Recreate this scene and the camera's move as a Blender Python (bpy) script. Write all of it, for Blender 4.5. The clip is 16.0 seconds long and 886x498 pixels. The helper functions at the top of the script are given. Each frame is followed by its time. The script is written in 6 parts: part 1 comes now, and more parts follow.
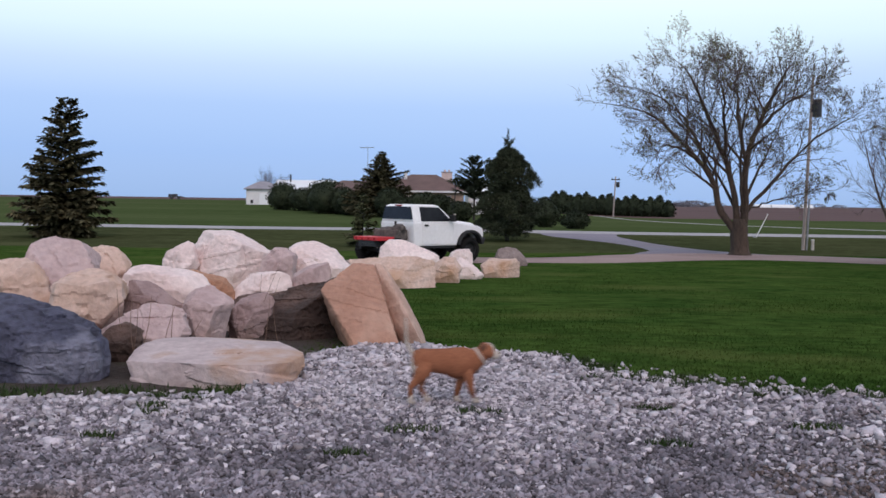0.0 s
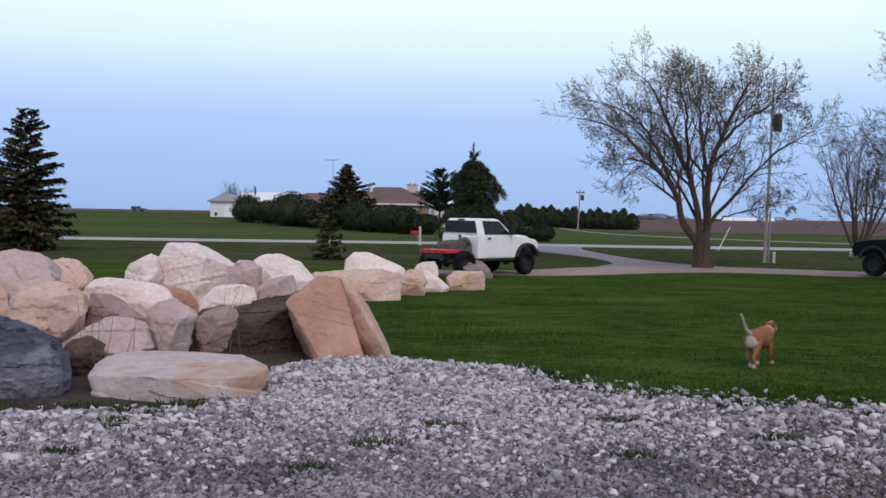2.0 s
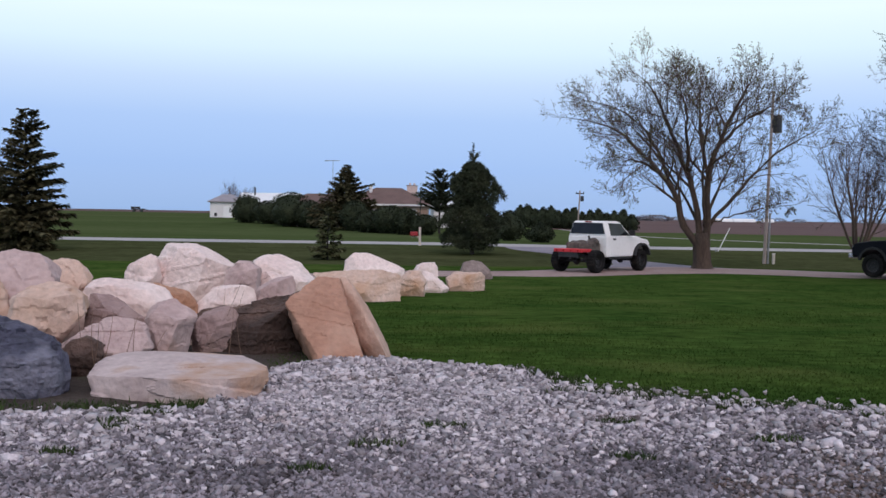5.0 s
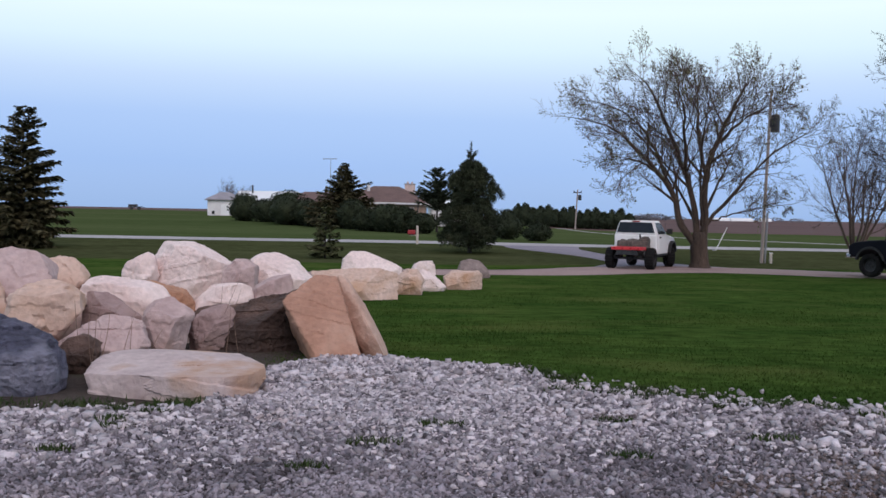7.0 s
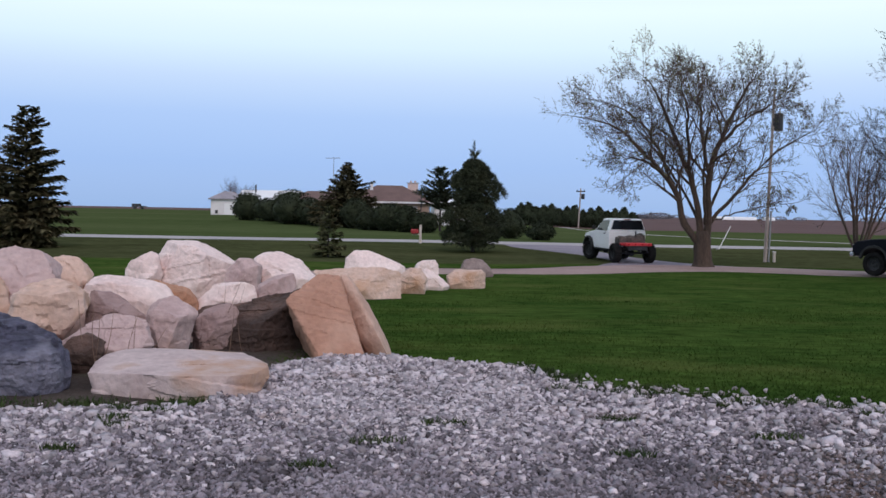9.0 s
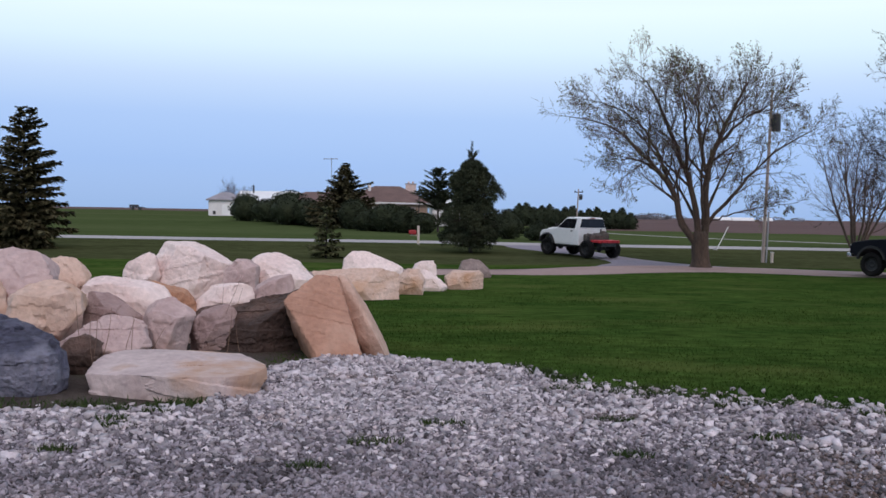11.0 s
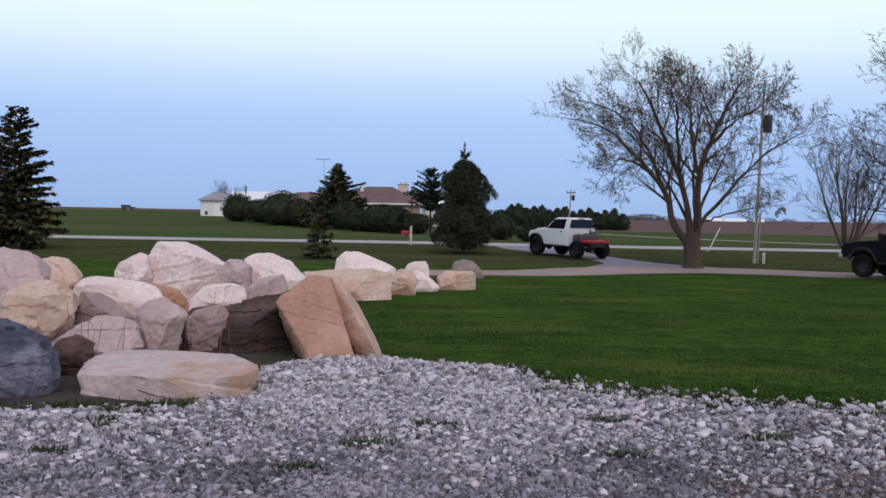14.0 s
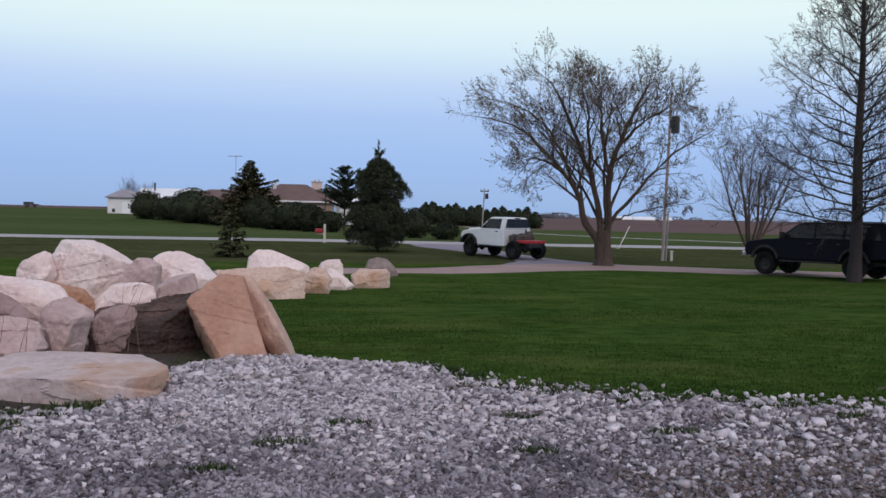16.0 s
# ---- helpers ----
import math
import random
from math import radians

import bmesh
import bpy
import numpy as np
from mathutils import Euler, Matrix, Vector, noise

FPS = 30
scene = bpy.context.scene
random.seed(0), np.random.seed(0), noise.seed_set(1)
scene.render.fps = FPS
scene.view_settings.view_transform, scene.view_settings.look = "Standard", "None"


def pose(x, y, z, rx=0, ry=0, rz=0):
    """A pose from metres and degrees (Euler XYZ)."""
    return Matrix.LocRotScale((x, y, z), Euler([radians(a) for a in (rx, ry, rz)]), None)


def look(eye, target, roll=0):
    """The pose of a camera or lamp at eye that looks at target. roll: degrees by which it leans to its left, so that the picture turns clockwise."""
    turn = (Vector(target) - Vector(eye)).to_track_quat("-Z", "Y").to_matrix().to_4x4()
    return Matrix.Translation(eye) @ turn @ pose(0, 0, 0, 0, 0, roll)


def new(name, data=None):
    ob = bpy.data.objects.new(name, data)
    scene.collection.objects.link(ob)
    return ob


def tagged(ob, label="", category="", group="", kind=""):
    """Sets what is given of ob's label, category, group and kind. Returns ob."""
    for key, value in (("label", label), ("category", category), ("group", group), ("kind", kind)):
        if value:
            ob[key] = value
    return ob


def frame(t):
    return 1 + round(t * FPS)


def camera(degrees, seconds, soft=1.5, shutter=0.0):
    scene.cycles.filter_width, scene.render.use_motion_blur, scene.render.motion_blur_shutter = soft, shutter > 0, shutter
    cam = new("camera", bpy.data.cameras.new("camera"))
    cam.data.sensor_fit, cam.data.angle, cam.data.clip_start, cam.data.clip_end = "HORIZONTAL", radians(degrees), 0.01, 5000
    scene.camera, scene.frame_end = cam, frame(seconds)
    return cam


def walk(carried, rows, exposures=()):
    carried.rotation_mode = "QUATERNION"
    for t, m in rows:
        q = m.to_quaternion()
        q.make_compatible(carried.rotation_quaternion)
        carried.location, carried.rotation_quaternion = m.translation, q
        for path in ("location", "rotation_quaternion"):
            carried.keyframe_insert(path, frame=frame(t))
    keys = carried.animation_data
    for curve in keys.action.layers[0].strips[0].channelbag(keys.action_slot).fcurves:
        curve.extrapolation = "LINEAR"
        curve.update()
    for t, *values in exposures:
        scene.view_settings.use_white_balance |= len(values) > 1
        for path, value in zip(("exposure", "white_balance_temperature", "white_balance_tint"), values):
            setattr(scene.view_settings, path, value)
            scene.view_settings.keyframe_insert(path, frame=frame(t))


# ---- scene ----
# The eye stands at the edge of a gravel yard and only turns.
EYE = (0.0, 0.0, 1.75)
TURNS = [  # seconds, yaw, pitch, roll
    (0.0, 2.299, -2.770, -0.824),
    (0.5, 2.160, -2.619, -0.730),
    (1.0, 1.694, -2.303, -0.655),
    (1.2, 0.800, -2.130, -0.720),
    (1.4, 0.300, -1.990, -0.800),
    (1.5, 0.265, -1.977, -0.827),
    (2.0, 0.313, -2.012, -0.911),
    (2.5, 0.196, -2.044, -1.013),
    (3.0, -0.039, -1.999, -1.002),
    (3.5, 0.000, -1.950, -1.000),
    (4.0, 0.332, -1.947, -0.968),
    (6.5, 0.191, -2.036, -1.073),
    (7.0, 0.165, -2.049, -1.126),
    (7.5, 0.055, -2.042, -1.101),
    (8.0, 0.020, -2.067, -1.123),
    (8.5, 0.176, -2.085, -1.095),
    (9.0, 0.342, -2.105, -1.074),
    (11.5, 0.196, -2.048, -1.040),
    (12.0, 0.140, -2.034, -1.071),
    (12.5, -0.099, -2.013, -1.049),
    (13.0, 0.006, -2.015, -1.045),
    (13.5, -0.069, -2.025, -1.073),
    (14.0, -0.211, -2.018, -1.113),
    (14.2, -0.240, -2.010, -1.130),
    (14.4, -0.680, -1.960, -1.190),
    (14.5, -1.578, -1.926, -1.226),
    (14.6, -2.520, -1.930, -1.240),
    (14.8, -4.330, -1.970, -1.260),
    (15.0, -5.136, -2.010, -1.269),
    (15.5, -5.161, -2.020, -1.223),
    (16.0, -5.145, -2.031, -1.224),
]
cam = camera(48.0, 16.0, soft=1.55, shutter=0.5)
walk(cam, [(t, pose(*EYE, 90 + p, r, y)) for t, y, p, r in TURNS], [(0.0, 0.04), (3.0, 0.0), (14.0, -0.02), (15.0, -0.11), (16.0, -0.12)])

# ---- sky and sun: a clear dusk, the last warm light low behind the camera ----
world = bpy.data.worlds.new("dusk_sky")
scene.world = world
world.use_nodes = True
wn, wl = world.node_tree.nodes, world.node_tree.links
back = wn["Background"]
coord = wn.new("ShaderNodeTexCoord")
sep = wn.new("ShaderNodeSeparateXYZ")
wl.new(coord.outputs["Generated"], sep.inputs[0])
ramp = wn.new("ShaderNodeValToRGB")
ramp.color_ramp.interpolation = "LINEAR"
SKY = [(0.0, (0.30, 0.46, 0.78)), (0.045, (0.310, 0.480, 0.85)), (0.092, (0.385, 0.548, 0.89)), (0.128, (0.53, 0.675, 0.93)),
       (0.160, (0.69, 0.85, 0.945)), (0.195, (0.81, 0.95, 0.945)), (0.42, (0.60, 0.68, 0.80)), (1.0, (0.40, 0.44, 0.58))]
while len(ramp.color_ramp.elements) < len(SKY):
    ramp.color_ramp.elements.new(0.5)
for e, (p, c) in zip(ramp.color_ramp.elements, SKY):
    e.position, e.color = p, (*c, 1)
wl.new(sep.outputs["Z"], ramp.inputs[0])
nish = wn.new("ShaderNodeTexSky")
nish.sky_type, nish.sun_disc = "NISHITA", False
nish.sun_elevation, nish.sun_rotation = radians(38), radians(200)
mixs = wn.new("ShaderNodeMixRGB")
mixs.blend_type = "ADD"
mixs.inputs[0].default_value = 0.012
wl.new(ramp.outputs[0], mixs.inputs[1])
wl.new(nish.outputs[0], mixs.inputs[2])
wl.new(mixs.outputs[0], back.inputs[0])
back.inputs[1].default_value = 1.0
sun = new("sun", bpy.data.lights.new("sun", "SUN"))
sun.data.energy, sun.data.angle, sun.data.color = 1.22, radians(40), (1.0, 0.78, 0.75)
sun.matrix_world = look((16, -36, 40), (0, 12, 0))
scene.view_settings.exposure = 0.0


# ---- materials ----
def nodes(name, rough=0.8, metal=0.0):
    m = bpy.data.materials.new(name)
    m.use_nodes = True
    p = m.node_tree.nodes["Principled BSDF"]
    p.inputs["Roughness"].default_value, p.inputs["Metallic"].default_value = rough, metal
    return m, m.node_tree.nodes, m.node_tree.links, p


def mat(name, a, b, scale=4.0, fine=40.0, rough=0.8, bump=0.3, dist=0.02, metal=0.0, stain=None, amount=0.45, rand=0.0, island=0.0, stretch=None, contrast=0.2, spec=None):
    """Two colours mixed by a large noise, modulated by a fine one, with stains and relief."""
    m, n, l, p = nodes(name, rough, metal)
    if spec is not None:
        p.inputs["Specular IOR Level"].default_value = spec
    tc = n.new("ShaderNodeTexCoord")
    src = tc.outputs["Object"]
    if stretch:
        mp = n.new("ShaderNodeMapping")
        mp.inputs["Scale"].default_value = stretch
        l.new(src, mp.inputs[0])
        src = mp.outputs[0]

    def nz(s, d=4.0):
        t = n.new("ShaderNodeTexNoise")
        t.inputs["Scale"].default_value, t.inputs["Detail"].default_value = s, d
        l.new(src, t.inputs["Vector"])
        return t.outputs["Fac"]

    def span(v, lo, hi, c, d):
        r = n.new("ShaderNodeMapRange")
        l.new(v, r.inputs[0])
        for i, x in enumerate((lo, hi, c, d)):
            r.inputs[i + 1].default_value = x
        return r.outputs[0]

    def mix(kind, f, x, y):
        k = n.new("ShaderNodeMixRGB")
        k.blend_type = kind
        for i, v in enumerate((f, x, y)):
            if isinstance(v, bpy.types.NodeSocket):
                l.new(v, k.inputs[i])
            else:
                k.inputs[i].default_value = (*v, 1) if isinstance(v, tuple) else v
        return k.outputs[0]

    col = mix("MIX", span(nz(scale), 0.32, 0.68, 0, 1), a, b)
    small = nz(fine, 6.0)
    grey = n.new("ShaderNodeCombineXYZ")
    g = span(small, 0.25, 0.75, 1 - contrast, 1 + contrast)
    for i in range(3):
        l.new(g, grey.inputs[i])
    col = mix("MULTIPLY", 1.0, col, grey.outputs[0])
    if stain:
        col = mix("MIX", span(nz(scale * 0.6, 5.0), 1 - amount - 0.06, 1 - amount + 0.1, 0, 0.9), col, stain)
    if rand or island:
        if rand:
            v = n.new("ShaderNodeObjectInfo").outputs["Random"]
        else:
            v = n.new("ShaderNodeNewGeometry").outputs["Random Per Island"]
        k = rand or island
        hs = n.new("ShaderNodeHueSaturation")
        l.new(span(v, 0, 1, 1 - k, 1 + k), hs.inputs["Value"])
        l.new(col, hs.inputs["Color"])
        col = hs.outputs[0]
    l.new(col, p.inputs["Base Color"])
    if bump:
        bp = n.new("ShaderNodeBump")
        bp.inputs["Strength"].default_value, bp.inputs["Distance"].default_value = bump, dist
        l.new(small, bp.inputs["Height"])
        l.new(bp.outputs[0], p.inputs["Normal"])
    return m


def leafy(name, a, b, island=0.35, rough=0.75):
    return mat(name, a, b, scale=0.9, fine=9, rough=rough, bump=0, island=island, spec=0.08)


M = {}
M["lawn"] = mat("lawn_grass", (0.029, 0.061, 0.013), (0.052, 0.088, 0.020), scale=0.8, fine=5, rough=0.95, bump=0.6, dist=0.04, stain=(0.080, 0.106, 0.030), amount=0.40, contrast=0.5, stretch=(0.55, 1.0, 1), spec=0.0)
M["pasture"] = mat("pasture_grass", (0.060, 0.085, 0.032), (0.078, 0.102, 0.042), scale=0.05, fine=1.5, rough=0.95, bump=0.3, dist=0.05, stain=(0.095, 0.110, 0.052), amount=0.36, contrast=0.25, stretch=(0.3, 1.5, 1), spec=0.0)
M["verge"] = mat("rough_verge_grass", (0.050, 0.060, 0.026), (0.066, 0.074, 0.034), scale=0.25, fine=3, rough=0.95, bump=0.4, dist=0.05, stain=(0.090, 0.098, 0.046), amount=0.38, contrast=0.4, stretch=(0.5, 1.3, 1), spec=0.0)
# pink limestone with the shade low in the pile put into its colour
M["rockpinkshade"] = mat("shaded_pink_limestone", (0.285, 0.200, 0.192), (0.39, 0.292, 0.282), scale=2.2, fine=14, rough=0.92, bump=0.45, dist=0.06, stain=(0.20, 0.125, 0.10), amount=0.42, contrast=0.15)
M["rockslab"] = mat("slab_limestone", (0.46, 0.37, 0.365), (0.58, 0.485, 0.475), scale=2.6, fine=14, rough=0.92, bump=0.45, dist=0.05, stain=(0.44, 0.275, 0.185), amount=0.44, contrast=0.15)
# soil colour darkened to carry the shadows in the gaps between stones
M["soil"] = mat("shade_darkened_soil", (0.036, 0.026, 0.021), (0.062, 0.046, 0.037), scale=2, fine=18, rough=0.95, bump=1.0, dist=0.05, stain=(0.055, 0.065, 0.025), amount=0.38, contrast=0.4)
M["blade"] = mat("grass_blades", (0.027, 0.060, 0.012), (0.053, 0.089, 0.020), scale=0.8, fine=3, rough=0.95, bump=0, island=0.22, spec=0.0, stain=(0.084, 0.110, 0.031), amount=0.40, stretch=(0.55, 1.0, 1))
M["field"] = mat("ploughed_soil", (0.098, 0.058, 0.056), (0.125, 0.076, 0.072), scale=0.02, fine=1.2, rough=0.95, bump=0.3, dist=0.1, stretch=(0.12, 1, 1), spec=0.1)
M["gravelbed"] = mat("gravel_bed", (0.075, 0.067, 0.071), (0.125, 0.112, 0.116), scale=1.2, fine=45, rough=0.95, bump=1.0, dist=0.03, stain=(0.105, 0.070, 0.055), amount=0.40, contrast=0.45)
M["stone"] = mat("limestone_gravel", (0.400, 0.366, 0.398), (0.525, 0.485, 0.515), scale=2.0, fine=70, rough=0.9, bump=0.4, dist=0.006, stain=(0.40, 0.30, 0.28), amount=0.33, island=0.52)
M["chip"] = mat("limestone_chips", (0.120, 0.108, 0.128), (0.282, 0.256, 0.290), scale=1.1, fine=70, rough=0.92, bump=0, stain=(0.20, 0.150, 0.135), amount=0.36, island=0.7)
M["mudchip"] = mat("mud_stained_chips", (0.105, 0.082, 0.082), (0.20, 0.165, 0.165), scale=1.1, fine=70, rough=0.95, bump=0, stain=(0.095, 0.062, 0.050), amount=0.45, island=0.5)
M["drive"] = mat("gravel_drive", (0.31, 0.232, 0.222), (0.38, 0.292, 0.278), scale=0.35, fine=9, rough=0.95, bump=0.5, dist=0.03, stain=(0.21, 0.155, 0.14), amount=0.38, spec=0.05)
M["asphalt"] = mat("worn_asphalt_drive", (0.22, 0.20, 0.245), (0.28, 0.255, 0.295), scale=0.3, fine=8, rough=0.95, bump=0.2, stain=(0.32, 0.262, 0.27), amount=0.42, spec=0.1)
M["road"] = mat("pale_road", (0.36, 0.345, 0.36), (0.42, 0.40, 0.41), scale=0.2, fine=5, rough=0.95, bump=0.2, spec=0.1)
M["rockwhite"] = mat("white_limestone", (0.74, 0.595, 0.565), (0.83, 0.715, 0.685), scale=1.6, fine=14, rough=0.92, bump=0.45, dist=0.06, stain=(0.56, 0.40, 0.33), amount=0.38, contrast=0.15)
M["rockcream"] = mat("cream_limestone", (0.54, 0.375, 0.295), (0.65, 0.50, 0.43), scale=2.0, fine=14, rough=0.92, bump=0.45, dist=0.06, stain=(0.47, 0.27, 0.155), amount=0.42, contrast=0.15)
M["rockpink"] = mat("pinkish_limestone", (0.43, 0.315, 0.305), (0.56, 0.435, 0.425), scale=2.0, fine=14, rough=0.92, bump=0.45, dist=0.06, stain=(0.34, 0.20, 0.15), amount=0.40, contrast=0.15)
M["rocktan"] = mat("tan_sandstone", (0.365, 0.198, 0.138), (0.47, 0.275, 0.20), scale=2.2, fine=14, rough=0.95, bump=0.45, dist=0.06, stain=(0.50, 0.335, 0.255), amount=0.38, contrast=0.15)
M["rocktanpale"] = mat("pale_tan_sandstone", (0.48, 0.315, 0.245), (0.58, 0.41, 0.335), scale=2.2, fine=14, rough=0.95, bump=0.45, dist=0.06, stain=(0.42, 0.26, 0.20), amount=0.36, contrast=0.15)
# near-black stain: brown weathering together with the shade of the hollows
M["rockbrown"] = mat("dark_brown_weathered_shaded_stone", (0.19, 0.118, 0.095), (0.28, 0.185, 0.150), scale=1.2, fine=12, rough=0.95, bump=1.0, dist=0.08, stain=(0.030, 0.019, 0.016), amount=0.58, contrast=0.4)
M["rockblue"] = mat("blue_grey_limestone", (0.048, 0.050, 0.082), (0.090, 0.093, 0.138), scale=2.6, fine=12, rough=0.85, bump=1.0, dist=0.07, stain=(0.30, 0.30, 0.37), amount=0.40, contrast=0.5)
M["rockgrey"] = mat("grey_brown_stone", (0.20, 0.155, 0.145), (0.28, 0.225, 0.21), scale=2.5, fine=12, rough=0.95, bump=0.7, dist=0.05, contrast=0.2)
M["rockrust"] = mat("rusty_stone", (0.36, 0.18, 0.11), (0.46, 0.27, 0.18), scale=3.0, fine=16, rough=0.95, bump=0.7, dist=0.05)
M["bark"] = mat("grey_brown_bark", (0.046, 0.033, 0.026), (0.092, 0.064, 0.048), scale=2.0, fine=22, rough=0.95, bump=1.0, dist=0.05, stretch=(1, 1, 0.25), contrast=0.35)
M["barkdark"] = mat("dark_bark", (0.022, 0.018, 0.019), (0.042, 0.034, 0.034), scale=2.0, fine=22, rough=0.95, bump=0.9, dist=0.03, stretch=(1, 1, 0.25))
M["twig"] = mat("twig_bark", (0.076, 0.050, 0.046), (0.112, 0.076, 0.070), scale=2.0, fine=20, rough=0.95, bump=0)
M["leaf"] = leafy("young_leaves", (0.105, 0.112, 0.050), (0.165, 0.165, 0.080))
M["bud"] = leafy("pale_buds", (0.060, 0.058, 0.046), (0.092, 0.084, 0.062))
M["spruce"] = leafy("spruce_needles", (0.058, 0.056, 0.032), (0.108, 0.096, 0.052), island=0.5)
M["pine"] = leafy("pine_needles", (0.036, 0.048, 0.032), (0.064, 0.075, 0.044), island=0.5)
M["sapling"] = leafy("sapling_needles", (0.064, 0.070, 0.034), (0.108, 0.112, 0.056), island=0.45)
M["yew"] = leafy("hedge_foliage", (0.018, 0.025, 0.016), (0.034, 0.043, 0.024), island=0.5)
M["weed"] = leafy("weed_leaves", (0.030, 0.052, 0.018), (0.055, 0.078, 0.030))
M["straw"] = mat("dry_stalks", (0.16, 0.10, 0.075), (0.22, 0.15, 0.11), fine=30, bump=0)


# ---- mesh helpers ----
def sm(a, b, x):
    t = np.clip((x - a) / (b - a), 0, 1)
    return t * t * (3 - 2 * t)


def ground(x, y):
    """The height of the land: it falls off the yard, climbs to the road, and swells towards the farm."""
    x, y = np.asarray(x, float), np.asarray(y, float)
    z = -0.38 * sm(8, 34, y) + 0.2 * sm(45, 57, y)
    left = 1 - sm(-0.06, 0.16, x / np.maximum(y, 1))
    return z + left * (1.1 * sm(82, 170, y) + 0.45 * sm(170, 330, y))


def gz(x, y):
    return float(ground(x, y))


def mesh(name, verts, faces, material, smooth=False):
    me = bpy.data.meshes.new(name)
    me.from_pydata([tuple(v) for v in verts], [], [tuple(f) for f in faces])
    me.materials.append(material)
    if smooth:
        me.polygons.foreach_set("use_smooth", [True] * len(me.polygons))
    me.update()
    return me


def piece(name, me, parent=None, m=None, label=""):
    ob = new(name, me)
    if parent:
        ob.parent = parent
    if m is not None:
        ob.matrix_basis = m
    return tagged(ob, label)


def part(name, bm, material, parent=None, label="", m=None, smooth=False):
    """Links a bmesh as one mesh object under a thing or a part."""
    me = bpy.data.meshes.new(name)
    bmesh.ops.recalc_face_normals(bm, faces=bm.faces)
    bm.to_mesh(me)
    bm.free()
    me.materials.append(material)
    if smooth:
        me.polygons.foreach_set("use_smooth", [True] * len(me.polygons))
    return piece(name, me, parent, m, label)


def thing(name, x, y, z, turn, label, category, group=""):
    ob = new(name)
    ob.matrix_basis = pose(x, y, z, 0, 0, turn)
    return tagged(ob, label, category, group)


def box(x0, x1, y0, y1, z0, z1, bevel=0.0, seg=2, bm=None):
    b = bmesh.new()
    r = bmesh.ops.create_cube(b, size=1)
    for v in r["verts"]:
        v.co = Vector((x0 + (v.co.x + .5) * (x1 - x0), y0 + (v.co.y + .5) * (y1 - y0), z0 + (v.co.z + .5) * (z1 - z0)))
    if bevel:
        bmesh.ops.bevel(b, geom=b.edges[:], offset=bevel, segments=seg, affect="EDGES", profile=0.5)
    return join(bm, b)


def join(bm, b):
    if bm is None:
        return b
    me = bpy.data.meshes.new("tmp")
    b.to_mesh(me)
    b.free()
    bm.from_mesh(me)
    bpy.data.meshes.remove(me)
    return bm


def prism(profile, y0, y1, bevel=0.0, bm=None, seg=2):
    """A side profile in x, z drawn out from y0 to y1."""
    b = bmesh.new()
    f = b.faces.new([b.verts.new((x, y0, z)) for x, z in profile])
    r = bmesh.ops.extrude_face_region(b, geom=[f])
    for v in r["geom"]:
        if isinstance(v, bmesh.types.BMVert):
            v.co.y = y1
    bmesh.ops.recalc_face_normals(b, faces=b.faces)
    if bevel:
        bmesh.ops.bevel(b, geom=b.edges[:], offset=bevel, segments=seg, affect="EDGES", profile=0.5)
    return join(bm, b)


def rod(p, q, r0, r1=None, sides=10, bm=None, caps=True):
    b = bmesh.new()
    d = Vector(q) - Vector(p)
    bmesh.ops.create_cone(b, cap_ends=caps, segments=sides, radius1=r0, radius2=r0 if r1 is None else r1, depth=d.length,
                          matrix=Matrix.Translation((Vector(p) + Vector(q)) / 2) @ d.to_track_quat("Z", "Y").to_matrix().to_4x4())
    return join(bm, b)


def blob(c, s, sub=2, bm=None, m=None):
    b = bmesh.new()
    bmesh.ops.create_icosphere(b, subdivisions=sub, radius=1, matrix=Matrix.Translation(c) @ (m or Matrix()) @ Matrix.Diagonal((*s, 1)))
    return join(bm, b)


def ribbon(name, left, right, material, dz, steps=14, label=""):
    """A road between two edges, draped over the land."""
    def dense(pts):
        pts = np.array(pts, float)
        t = np.arange(len(pts))
        u = np.linspace(0, len(pts) - 1, (len(pts) - 1) * steps + 1)
        out = []
        for k in range(2):  # Catmull-Rom
            p = np.concatenate([[2 * pts[0, k] - pts[1, k]], pts[:, k], [2 * pts[-1, k] - pts[-2, k]]])
            i = np.minimum(u.astype(int), len(pts) - 2)
            f = u - i
            a, b, c, d = p[i], p[i + 1], p[i + 2], p[i + 3]
            out.append(0.5 * (2 * b + (c - a) * f + (2 * a - 5 * b + 4 * c - d) * f**2 + (3 * b - a - 3 * c + d) * f**3))
        return np.array(out).T
    a, b = dense(left), dense(right)
    n, w = len(a), max(6, int(float(np.mean(np.linalg.norm(b - a, axis=1))) / 1.6))
    rnd = np.random.RandomState(7)
    verts, faces = [], []
    for j in range(w + 1):
        p = a + (b - a) * j / w
        if j in (0, w):
            p = p + rnd.uniform(-.06, .06, p.shape)
        crown = 0.0 if j in (0, w) else dz
        verts += [(x, y, gz(x, y) + crown + (0.0 if crown else -0.03)) for x, y in p]
    for j in range(w):
        for i in range(n - 1):
            faces.append((j * n + i, j * n + i + 1, (j + 1) * n + i + 1, (j + 1) * n + i))
    ob = new(name, mesh(name, verts, faces, material, True))
    return tagged(ob, label, kind="structure")


